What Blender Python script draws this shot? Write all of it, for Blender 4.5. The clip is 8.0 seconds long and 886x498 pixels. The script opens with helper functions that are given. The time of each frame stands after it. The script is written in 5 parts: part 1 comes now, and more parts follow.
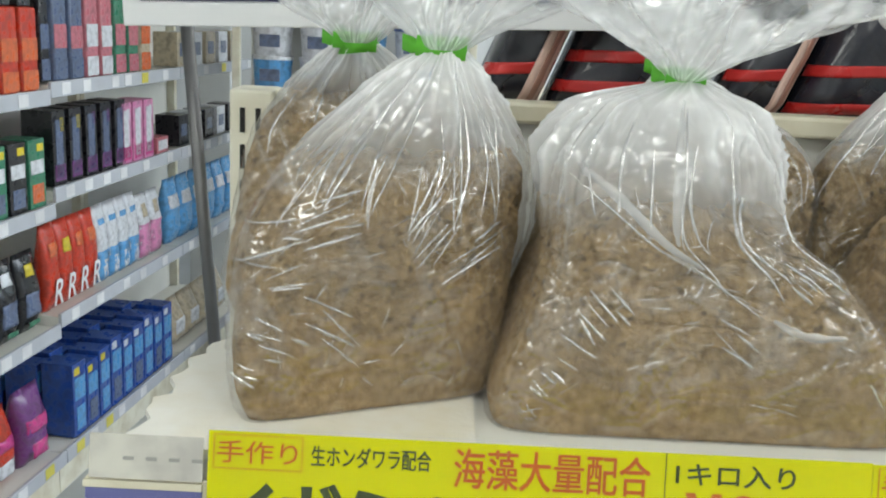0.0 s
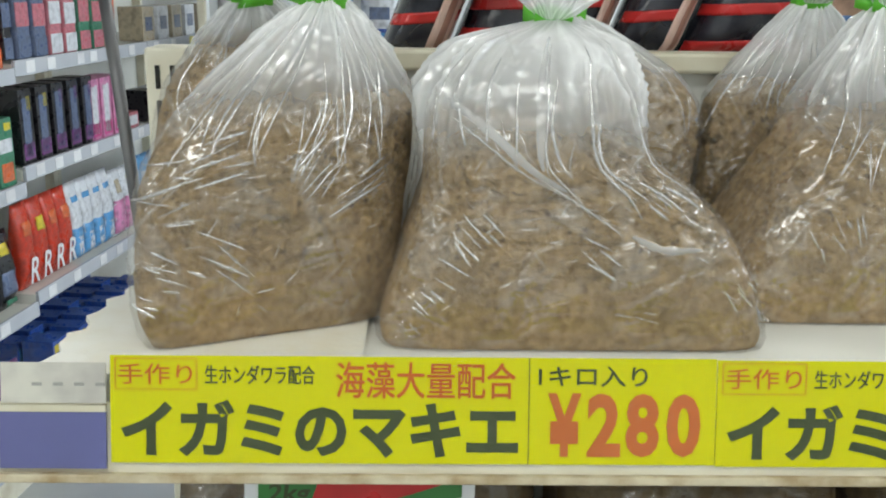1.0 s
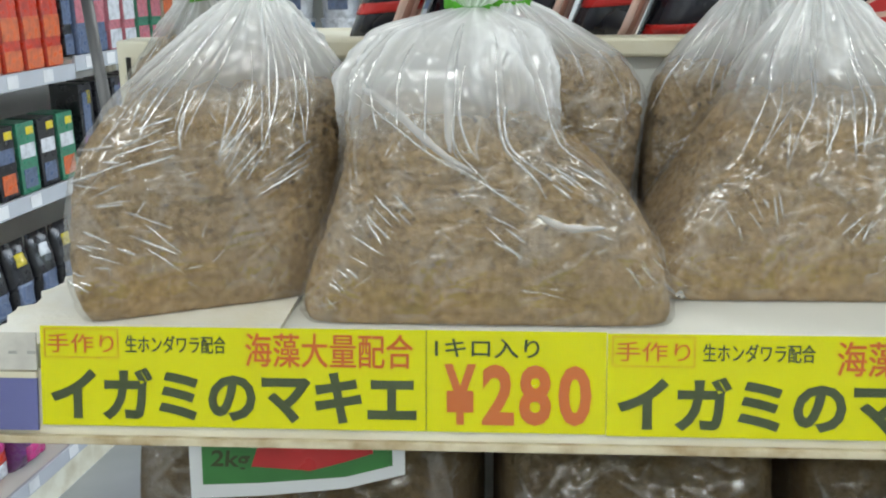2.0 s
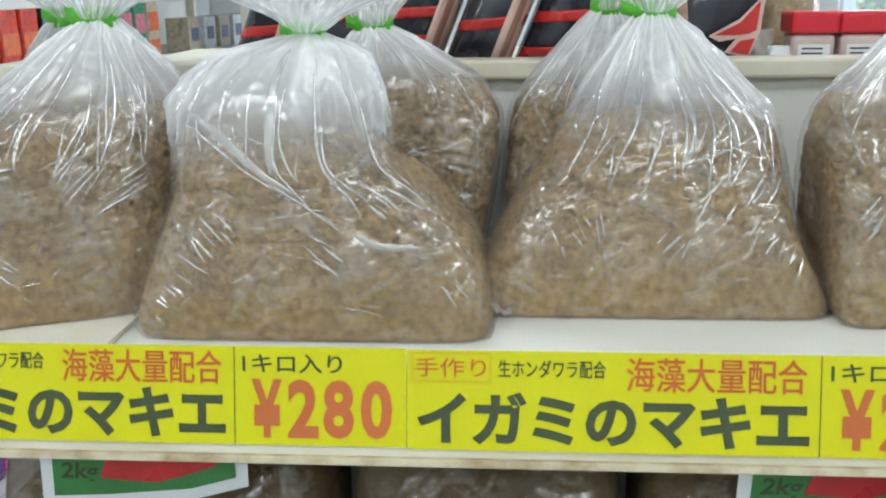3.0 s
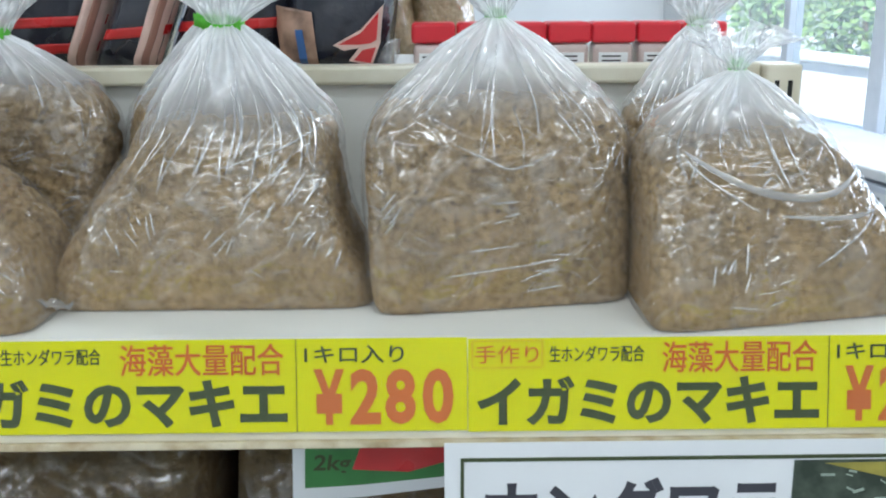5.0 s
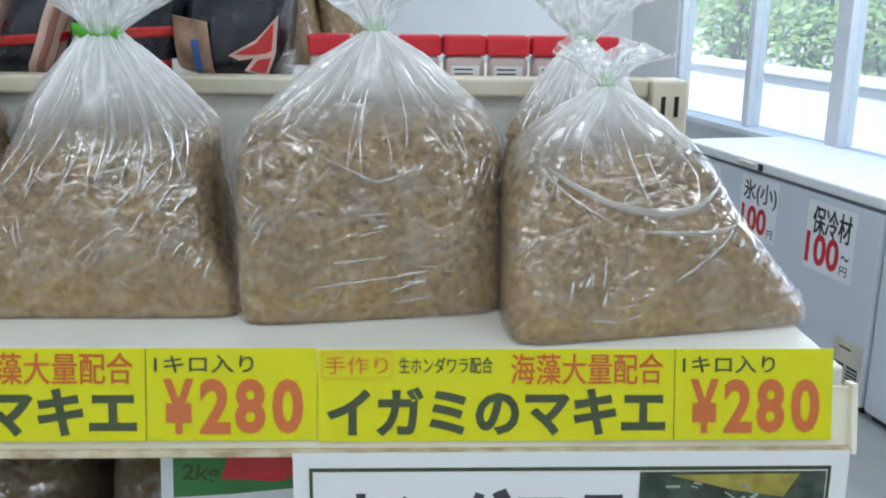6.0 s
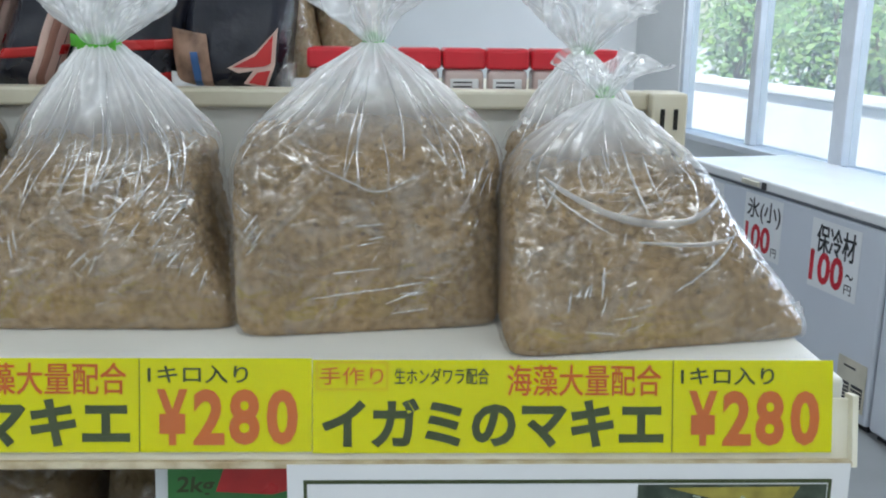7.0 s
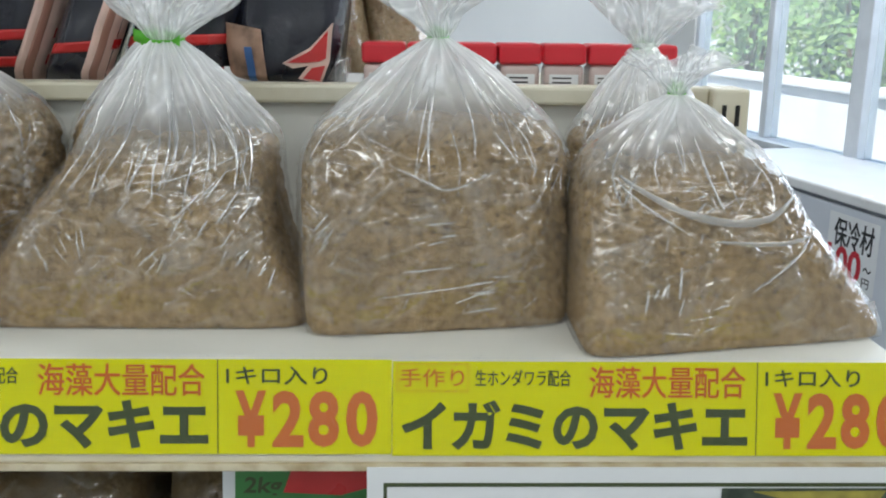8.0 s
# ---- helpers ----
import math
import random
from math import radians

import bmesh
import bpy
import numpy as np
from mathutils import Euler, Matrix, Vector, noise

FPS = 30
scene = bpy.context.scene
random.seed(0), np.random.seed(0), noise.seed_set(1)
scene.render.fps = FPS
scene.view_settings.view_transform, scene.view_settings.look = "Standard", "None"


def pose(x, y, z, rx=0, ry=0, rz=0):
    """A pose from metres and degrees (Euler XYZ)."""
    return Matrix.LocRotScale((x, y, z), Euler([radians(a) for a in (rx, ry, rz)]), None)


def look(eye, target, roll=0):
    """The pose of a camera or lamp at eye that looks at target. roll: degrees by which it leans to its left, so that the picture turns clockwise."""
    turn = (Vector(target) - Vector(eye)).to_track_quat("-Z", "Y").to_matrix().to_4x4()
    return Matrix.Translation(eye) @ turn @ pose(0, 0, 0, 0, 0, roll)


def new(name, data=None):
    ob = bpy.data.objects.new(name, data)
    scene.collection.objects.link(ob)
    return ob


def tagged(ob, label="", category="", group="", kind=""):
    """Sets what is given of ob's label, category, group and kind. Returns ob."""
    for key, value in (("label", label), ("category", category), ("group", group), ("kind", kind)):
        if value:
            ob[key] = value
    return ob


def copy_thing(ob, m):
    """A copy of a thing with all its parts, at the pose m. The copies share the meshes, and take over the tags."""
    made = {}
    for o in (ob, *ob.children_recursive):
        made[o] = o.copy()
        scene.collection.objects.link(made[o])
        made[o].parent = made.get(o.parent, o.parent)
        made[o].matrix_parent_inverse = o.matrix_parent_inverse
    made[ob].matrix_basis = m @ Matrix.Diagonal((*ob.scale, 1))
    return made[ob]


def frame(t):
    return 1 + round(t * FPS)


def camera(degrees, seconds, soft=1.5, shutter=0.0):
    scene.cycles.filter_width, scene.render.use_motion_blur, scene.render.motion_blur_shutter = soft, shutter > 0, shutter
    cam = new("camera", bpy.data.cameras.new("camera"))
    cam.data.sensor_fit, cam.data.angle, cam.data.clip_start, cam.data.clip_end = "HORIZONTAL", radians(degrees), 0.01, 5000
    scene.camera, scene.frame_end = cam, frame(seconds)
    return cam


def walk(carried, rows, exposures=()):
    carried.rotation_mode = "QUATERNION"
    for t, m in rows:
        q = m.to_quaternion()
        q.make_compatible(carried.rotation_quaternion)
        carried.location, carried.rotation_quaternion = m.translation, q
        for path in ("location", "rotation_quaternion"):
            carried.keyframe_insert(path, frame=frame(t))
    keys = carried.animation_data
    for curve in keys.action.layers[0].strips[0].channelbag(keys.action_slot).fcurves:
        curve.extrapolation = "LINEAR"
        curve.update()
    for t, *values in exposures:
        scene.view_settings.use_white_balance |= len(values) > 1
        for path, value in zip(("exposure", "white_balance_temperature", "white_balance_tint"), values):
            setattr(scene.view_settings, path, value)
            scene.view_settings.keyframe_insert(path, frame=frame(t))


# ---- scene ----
cam = camera(49.4, 8.0, soft=2.0)
PATH = [
    (0, (0.092, -0.368, 1.551), (0.1, 1.576, 1.078), 3.0),
    (0.5, (0.112, -0.385, 1.56), (0.153, 1.553, 1.066), 2.6),
    (1, (0.143, -0.407, 1.544), (0.178, 1.519, 1.007), 0.8),
    (1.5, (0.18, -0.421, 1.543), (0.112, 1.495, 0.974), -0.2),
    (3, (0.326, -0.438, 1.551), (0.188, 1.485, 1.02), -0.7),
    (3.5, (0.375, -0.444, 1.55), (0.272, 1.479, 1.012), -0.2),
    (4, (0.432, -0.457, 1.552), (0.367, 1.47, 1.021), 0.1),
    (4.5, (0.498, -0.47, 1.554), (0.492, 1.46, 1.03), -0.7),
    (5, (0.545, -0.473, 1.556), (0.57, 1.457, 1.029), -0.3),
    (5.2, (0.559, -0.472, 1.556), (0.597, 1.457, 1.028), 0.4),
    (6.3, (0.621, -0.48, 1.56), (0.695, 1.453, 1.054), 0.6),
    (6.5, (0.622, -0.479, 1.56), (0.682, 1.455, 1.053), 0.5),
    (7, (0.616, -0.477, 1.554), (0.678, 1.465, 1.082), 0.7),
    (7.5, (0.606, -0.474, 1.553), (0.658, 1.466, 1.072), 0.6),
    (8, (0.577, -0.468, 1.556), (0.627, 1.471, 1.067), 0.7),
]
walk(cam, [(t, look(eye, target, roll)) for t, eye, target, roll in PATH], exposures=[(0.0, 1.2, 6500, 10), (1.5, 1.18, 6400, 10), (3.0, 1.32, 6050, 10), (4.8, 1.25, 5800, 11), (6.3, 0.97, 5850, 12), (7.2, 0.91, 5950, 12), (8.0, 0.92, 6200, 12)])

# ---- world, sun, lamps ----
world = bpy.data.worlds.new("sky")
scene.world = world
world.use_nodes = True
wn = world.node_tree
sky = wn.nodes.new("ShaderNodeTexSky")
sky.sky_type = "NISHITA"
sky.sun_disc = False
sky.sun_elevation, sky.sun_rotation = radians(52.7), radians(215)
wn.links.new(sky.outputs[0], wn.nodes["Background"].inputs[0])
wn.nodes["Background"].inputs[1].default_value = 0.15

sun = new("sun", bpy.data.lights.new("sun", "SUN"))
sun.data.energy, sun.data.angle, sun.data.color = 5.0, radians(0.5), (1.0, 0.96, 0.9)
sun.matrix_world = look((1.0, 1.0, 8.0), (4.5, 6.0, 0.0))

LAMP_WATTS = 3.1
# ceiling lamps out of view; the row at 5.2 is added to brighten the back wall
LAMPS = [(x, y) for y in (-2.3, -0.8, 1.0, 3.2, 5.2) for x in (-1.5, 0.2, 1.9) if x > 1 or y < 0 or (x > 0 and y < 2)]
CEILING = 2.75


# ---- helpers of this scene ----
def link(nt, a, b):
    nt.links.new(a, b)


def mat(name, color, rough=0.5, metal=0.0, var=0.15, scale=8.0, fine=120.0, bump=0.1, coat=0.0, spec=0.5, tint=None, alpha=1.0):
    """A surface with stains at a large scale and grain at a fine one."""
    m = bpy.data.materials.new(name)
    m.use_nodes = True
    nt = m.node_tree
    b = nt.nodes["Principled BSDF"]
    co = nt.nodes.new("ShaderNodeTexCoord")
    n1 = nt.nodes.new("ShaderNodeTexNoise")
    n1.inputs["Scale"].default_value, n1.inputs["Detail"].default_value = scale, 5
    n2 = nt.nodes.new("ShaderNodeTexNoise")
    n2.inputs["Scale"].default_value, n2.inputs["Detail"].default_value = fine, 3
    link(nt, co.outputs["Object"], n1.inputs["Vector"])
    link(nt, co.outputs["Object"], n2.inputs["Vector"])
    mix = nt.nodes.new("ShaderNodeMix")
    mix.data_type = "RGBA"
    mix.inputs["A"].default_value = (*color, 1)
    dark = tint or tuple(c * (1 - 2 * var) for c in color)
    mix.inputs["B"].default_value = (*dark, 1)
    ramp = nt.nodes.new("ShaderNodeMapRange")
    ramp.inputs["From Min"].default_value, ramp.inputs["From Max"].default_value = 0.4, 0.75
    link(nt, n1.outputs["Fac"], ramp.inputs["Value"])
    link(nt, ramp.outputs[0], mix.inputs["Factor"])
    link(nt, mix.outputs["Result"], b.inputs["Base Color"])
    b.inputs["Roughness"].default_value, b.inputs["Metallic"].default_value = rough, metal
    b.inputs["Coat Weight"].default_value = coat
    b.inputs["Coat Roughness"].default_value = 0.08
    b.inputs["Specular IOR Level"].default_value = spec
    rr = nt.nodes.new("ShaderNodeMapRange")
    rr.inputs["To Min"].default_value, rr.inputs["To Max"].default_value = max(0.03, rough - 0.1), min(1.0, rough + 0.12)
    link(nt, n1.outputs["Fac"], rr.inputs["Value"])
    link(nt, rr.outputs[0], b.inputs["Roughness"])
    if bump:
        bp = nt.nodes.new("ShaderNodeBump")
        bp.inputs["Strength"].default_value, bp.inputs["Distance"].default_value = bump, 0.002
        link(nt, n2.outputs["Fac"], bp.inputs["Height"])
        link(nt, bp.outputs[0], b.inputs["Normal"])
    return m


def film_mat(name, milk=0.14, gloss=0.09, wrinkle=1.0, gathered=0.85):
    """Thin clear polythene: see-through, a little milky, with creases that catch the lamps."""
    m = bpy.data.materials.new(name)
    m.use_nodes = True
    nt = m.node_tree
    nt.nodes.remove(nt.nodes["Principled BSDF"])
    out = nt.nodes["Material Output"]
    co = nt.nodes.new("ShaderNodeTexCoord")
    n2 = nt.nodes.new("ShaderNodeTexNoise")
    n2.inputs["Scale"].default_value, n2.inputs["Detail"].default_value = 24.0, 2
    link(nt, co.outputs["Object"], n2.inputs["Vector"])
    normal = None
    total = None
    # long thin creases: contour lines of stretched noise, each direction in patches of its own
    for k, (ry, sc, dist, width) in enumerate(((0.25, (9, 9, 58), 0.0006, 0.085), (-0.4, (12, 12, 78), 0.0005, 0.1), (0.75, (14, 14, 70), 0.0006, 0.09), (-1.2, (9, 9, 46), 0.0007, 0.07))):
        mp = nt.nodes.new("ShaderNodeMapping")
        mp.inputs["Rotation"].default_value = (0.0, ry, 0.0)
        turn = nt.nodes.new("ShaderNodeMapping")
        turn.inputs["Scale"].default_value = sc
        turn.inputs["Location"].default_value = (3.1 * k, 1.7 * k, 0.9 * k)
        link(nt, co.outputs["Object"], mp.inputs["Vector"])
        link(nt, mp.outputs[0], turn.inputs["Vector"])
        n1 = nt.nodes.new("ShaderNodeTexNoise")
        n1.inputs["Scale"].default_value, n1.inputs["Detail"].default_value = 1.0, 1.0
        n1.inputs["Distortion"].default_value = 0.25
        link(nt, turn.outputs[0], n1.inputs["Vector"])
        dev = nt.nodes.new("ShaderNodeMath")
        dev.operation = "SUBTRACT"
        dev.inputs[1].default_value = 0.5
        link(nt, n1.outputs["Fac"], dev.inputs[0])
        ab = nt.nodes.new("ShaderNodeMath")
        ab.operation = "ABSOLUTE"
        link(nt, dev.outputs[0], ab.inputs[0])
        line = nt.nodes.new("ShaderNodeMapRange")
        line.interpolation_type = "SMOOTHSTEP"
        line.inputs["From Min"].default_value, line.inputs["From Max"].default_value = width, 0.0
        link(nt, ab.outputs[0], line.inputs["Value"])
        patch = nt.nodes.new("ShaderNodeTexNoise")
        patch.inputs["Scale"].default_value, patch.inputs["Detail"].default_value = 32.0, 1.0
        shift = nt.nodes.new("ShaderNodeMapping")
        shift.inputs["Location"].default_value = (5.3 * k + 1, 2.2 * k, 0.4 * k)
        link(nt, co.outputs["Object"], shift.inputs["Vector"])
        link(nt, shift.outputs[0], patch.inputs["Vector"])
        on = nt.nodes.new("ShaderNodeMapRange")
        on.interpolation_type = "SMOOTHSTEP"
        on.inputs["From Min"].default_value, on.inputs["From Max"].default_value = 0.51, 0.58
        link(nt, patch.outputs["Fac"], on.inputs["Value"])
        both = nt.nodes.new("ShaderNodeMath")
        both.operation = "MULTIPLY"
        link(nt, line.outputs[0], both.inputs[0])
        link(nt, on.outputs[0], both.inputs[1])
        bp = nt.nodes.new("ShaderNodeBump")
        bp.inputs["Strength"].default_value, bp.inputs["Distance"].default_value = 1.0, dist * wrinkle
        link(nt, both.outputs[0], bp.inputs["Height"])
        if normal:
            link(nt, normal, bp.inputs["Normal"])
        normal = bp.outputs[0]
        if total:
            mx = nt.nodes.new("ShaderNodeMath")
            mx.operation = "MAXIMUM"
            link(nt, total, mx.inputs[0])
            link(nt, both.outputs[0], mx.inputs[1])
            total = mx.outputs[0]
        else:
            total = both.outputs[0]
    bp2 = nt.nodes.new("ShaderNodeBump")
    bp2.inputs["Strength"].default_value, bp2.inputs["Distance"].default_value = 0.24 * wrinkle, 0.008
    link(nt, n2.outputs["Fac"], bp2.inputs["Height"])
    link(nt, normal, bp2.inputs["Normal"])
    clear = nt.nodes.new("ShaderNodeBsdfTransparent")
    clear.inputs[0].default_value = (0.97, 0.97, 0.97, 1)
    dif = nt.nodes.new("ShaderNodeBsdfDiffuse")
    dif.inputs[0].default_value = (0.93, 0.94, 0.95, 1)
    tra = nt.nodes.new("ShaderNodeBsdfTranslucent")
    tra.inputs[0].default_value = (0.93, 0.94, 0.95, 1)
    half = nt.nodes.new("ShaderNodeMixShader")
    half.inputs[0].default_value = 0.22
    link(nt, dif.outputs[0], half.inputs[1])
    link(nt, tra.outputs[0], half.inputs[2])
    mr = nt.nodes.new("ShaderNodeMapRange")
    mr.inputs["From Min"].default_value, mr.inputs["From Max"].default_value = 0.35, 0.7
    mr.inputs["To Min"].default_value, mr.inputs["To Max"].default_value = milk * 0.5, milk * 1.5
    link(nt, n2.outputs["Fac"], mr.inputs["Value"])
    # whitening per vertex: gathered film, plus lamplight painted into necks and pleats
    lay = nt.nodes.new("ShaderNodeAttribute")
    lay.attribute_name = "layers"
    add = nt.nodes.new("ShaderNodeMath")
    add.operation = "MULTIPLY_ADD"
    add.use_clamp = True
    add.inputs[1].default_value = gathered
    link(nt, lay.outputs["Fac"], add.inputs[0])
    fold = nt.nodes.new("ShaderNodeMath")
    fold.operation = "MULTIPLY_ADD"
    fold.inputs[1].default_value = 0.02
    link(nt, total, fold.inputs[0])
    link(nt, mr.outputs[0], fold.inputs[2])
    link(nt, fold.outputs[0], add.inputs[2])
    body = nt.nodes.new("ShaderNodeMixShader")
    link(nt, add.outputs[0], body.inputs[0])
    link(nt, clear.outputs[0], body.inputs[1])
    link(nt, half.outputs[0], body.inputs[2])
    gl = nt.nodes.new("ShaderNodeBsdfGlossy")
    gl.inputs["Color"].default_value = (1, 1, 1, 1)
    gl.inputs["Roughness"].default_value = 0.12
    link(nt, bp2.outputs[0], gl.inputs["Normal"])
    fr = nt.nodes.new("ShaderNodeLayerWeight")
    fr.inputs["Blend"].default_value = 0.25
    link(nt, bp2.outputs[0], fr.inputs["Normal"])
    ga = nt.nodes.new("ShaderNodeMath")
    ga.operation = "MULTIPLY_ADD"
    ga.use_clamp = True
    ga.inputs[1].default_value, ga.inputs[2].default_value = 0.16, gloss
    link(nt, fr.outputs["Facing"], ga.inputs[0])
    gb = nt.nodes.new("ShaderNodeMath")
    gb.operation = "MULTIPLY_ADD"
    gb.use_clamp = True
    gb.inputs[1].default_value = 0.1
    link(nt, total, gb.inputs[0])
    link(nt, ga.outputs[0], gb.inputs[2])
    ga = gb
    fin = nt.nodes.new("ShaderNodeMixShader")
    link(nt, ga.outputs[0], fin.inputs[0])
    link(nt, body.outputs[0], fin.inputs[1])
    link(nt, gl.outputs[0], fin.inputs[2])
    link(nt, fin.outputs[0], out.inputs["Surface"])
    return m


def crease_mat(name, white=0.2, gloss=0.34):
    """Polythene folded over on itself: several thicknesses, whiter and shinier than the single film; the white also
    paints in highlights.
    """
    m = bpy.data.materials.new(name)
    m.use_nodes = True
    nt = m.node_tree
    nt.nodes.remove(nt.nodes["Principled BSDF"])
    clear = nt.nodes.new("ShaderNodeBsdfTransparent")
    dif = nt.nodes.new("ShaderNodeBsdfDiffuse")
    dif.inputs[0].default_value = (0.93, 0.94, 0.95, 1)
    tra = nt.nodes.new("ShaderNodeBsdfTranslucent")
    tra.inputs[0].default_value = (0.93, 0.94, 0.95, 1)
    gl = nt.nodes.new("ShaderNodeBsdfGlossy")
    gl.inputs["Roughness"].default_value = 0.13
    co = nt.nodes.new("ShaderNodeTexCoord")
    n1 = nt.nodes.new("ShaderNodeTexNoise")
    n1.inputs["Scale"].default_value, n1.inputs["Detail"].default_value = 260, 2
    link(nt, co.outputs["Object"], n1.inputs["Vector"])
    bp = nt.nodes.new("ShaderNodeBump")
    bp.inputs["Strength"].default_value, bp.inputs["Distance"].default_value = 0.5, 0.0012
    link(nt, n1.outputs["Fac"], bp.inputs["Height"])
    link(nt, bp.outputs[0], gl.inputs["Normal"])
    half = nt.nodes.new("ShaderNodeMixShader")
    link(nt, dif.outputs[0], half.inputs[1])
    link(nt, tra.outputs[0], half.inputs[2])
    body = nt.nodes.new("ShaderNodeMixShader")
    body.inputs[0].default_value = white
    link(nt, clear.outputs[0], body.inputs[1])
    link(nt, half.outputs[0], body.inputs[2])
    fin = nt.nodes.new("ShaderNodeMixShader")
    fin.inputs[0].default_value = gloss
    link(nt, body.outputs[0], fin.inputs[1])
    link(nt, gl.outputs[0], fin.inputs[2])
    link(nt, fin.outputs[0], nt.nodes["Material Output"].inputs["Surface"])
    return m


def mash_mat(name, light, dark):
    """Moist ground bait: bran-coloured crumbs with dark flecks of seaweed."""
    m = bpy.data.materials.new(name)
    m.use_nodes = True
    nt = m.node_tree
    b = nt.nodes["Principled BSDF"]
    co = nt.nodes.new("ShaderNodeTexCoord")
    big = nt.nodes.new("ShaderNodeTexNoise")
    big.inputs["Scale"].default_value, big.inputs["Detail"].default_value = 26, 4
    grain = nt.nodes.new("ShaderNodeTexNoise")
    grain.inputs["Scale"].default_value, grain.inputs["Detail"].default_value = 190, 6
    grain.inputs["Roughness"].default_value = 0.72
    grain.inputs["Distortion"].default_value = 0.1
    cell = nt.nodes.new("ShaderNodeTexNoise")
    cell.inputs["Scale"].default_value, cell.inputs["Detail"].default_value = 75, 4
    cell.inputs["Distortion"].default_value = 0.15
    fleck = nt.nodes.new("ShaderNodeTexNoise")
    fleck.inputs["Scale"].default_value, fleck.inputs["Detail"].default_value = 210, 3
    fleck.inputs["Distortion"].default_value = 0.3
    for n in (big, grain, cell, fleck):
        link(nt, co.outputs["Object"], n.inputs["Vector"])
    m1 = nt.nodes.new("ShaderNodeMix")
    m1.data_type = "RGBA"
    m1.inputs["A"].default_value, m1.inputs["B"].default_value = (*light, 1), (*dark, 1)
    r1 = nt.nodes.new("ShaderNodeMapRange")
    r1.inputs["From Min"].default_value, r1.inputs["From Max"].default_value = 0.36, 0.7
    link(nt, grain.outputs["Fac"], r1.inputs["Value"])
    link(nt, r1.outputs[0], m1.inputs["Factor"])
    # the fines settle: an even, paler mash low in the bag, loose dark crumbs above
    sep = nt.nodes.new("ShaderNodeSeparateXYZ")
    link(nt, co.outputs["Object"], sep.inputs[0])
    wob = nt.nodes.new("ShaderNodeMath")
    wob.operation = "MULTIPLY_ADD"
    wob.inputs[1].default_value = 0.07
    link(nt, big.outputs["Fac"], wob.inputs[0])
    link(nt, sep.outputs["Z"], wob.inputs[2])
    lvl = nt.nodes.new("ShaderNodeMapRange")
    lvl.interpolation_type = "SMOOTHSTEP"
    lvl.inputs["From Min"].default_value, lvl.inputs["From Max"].default_value = 0.05, 0.095
    lvl.inputs["To Min"].default_value, lvl.inputs["To Max"].default_value = 0.3, 1.0
    link(nt, wob.outputs[0], lvl.inputs["Value"])
    m2 = nt.nodes.new("ShaderNodeMix")
    m2.data_type = "RGBA"
    m2.blend_type = "MULTIPLY"
    r2 = nt.nodes.new("ShaderNodeValToRGB")
    r2.color_ramp.elements[0].position, r2.color_ramp.elements[0].color = 0.35, (1.06, 1.05, 1.03, 1)
    r2.color_ramp.elements[1].position, r2.color_ramp.elements[1].color = 0.7, (0.78, 0.77, 0.76, 1)
    link(nt, big.outputs["Fac"], r2.inputs[0])
    m2.inputs["Factor"].default_value = 1.0
    link(nt, m1.outputs["Result"], m2.inputs["A"])
    link(nt, r2.outputs[0], m2.inputs["B"])
    m3 = nt.nodes.new("ShaderNodeMix")
    m3.data_type = "RGBA"
    m3.inputs["B"].default_value = (0.085, 0.062, 0.045, 1)
    r3 = nt.nodes.new("ShaderNodeMapRange")
    r3.inputs["From Min"].default_value, r3.inputs["From Max"].default_value = 0.62, 0.7
    r3.inputs["To Max"].default_value = 0.7
    link(nt, fleck.outputs["Fac"], r3.inputs["Value"])
    fl = nt.nodes.new("ShaderNodeMath")
    fl.operation = "MULTIPLY"
    link(nt, r3.outputs[0], fl.inputs[0])
    link(nt, lvl.outputs[0], fl.inputs[1])
    link(nt, fl.outputs[0], m3.inputs["Factor"])
    link(nt, m2.outputs["Result"], m3.inputs["A"])
    link(nt, m3.outputs["Result"], b.inputs["Base Color"])
    b.inputs["Roughness"].default_value = 0.75
    b.inputs["Specular IOR Level"].default_value = 0.25
    bp = nt.nodes.new("ShaderNodeBump")
    bp.inputs["Distance"].default_value = 0.009
    link(nt, lvl.outputs[0], bp.inputs["Strength"])
    link(nt, cell.outputs["Fac"], bp.inputs["Height"])
    bp2 = nt.nodes.new("ShaderNodeBump")
    bp2.inputs["Strength"].default_value, bp2.inputs["Distance"].default_value = 0.8, 0.003
    link(nt, grain.outputs["Fac"], bp2.inputs["Height"])
    link(nt, bp.outputs[0], bp2.inputs["Normal"])
    link(nt, bp2.outputs[0], b.inputs["Normal"])
    return m


def glow_mat(name, color, strength):
    m = bpy.data.materials.new(name)
    m.use_nodes = True
    b = m.node_tree.nodes["Principled BSDF"]
    b.inputs["Base Color"].default_value = (*color, 1)
    b.inputs["Emission Color"].default_value = (*color, 1)
    b.inputs["Emission Strength"].default_value = strength
    return m


def glass_mat(name, color=(1, 1, 1), rough=0.03, mixw=0.025):
    m = bpy.data.materials.new(name)
    m.use_nodes = True
    nt = m.node_tree
    nt.nodes.remove(nt.nodes["Principled BSDF"])
    tr = nt.nodes.new("ShaderNodeBsdfTransparent")
    tr.inputs[0].default_value = (*color, 1)
    gl = nt.nodes.new("ShaderNodeBsdfGlossy")
    gl.inputs["Roughness"].default_value = rough
    mx = nt.nodes.new("ShaderNodeMixShader")
    mx.inputs[0].default_value = mixw
    link(nt, tr.outputs[0], mx.inputs[1])
    link(nt, gl.outputs[0], mx.inputs[2])
    link(nt, mx.outputs[0], nt.nodes["Material Output"].inputs["Surface"])
    return m


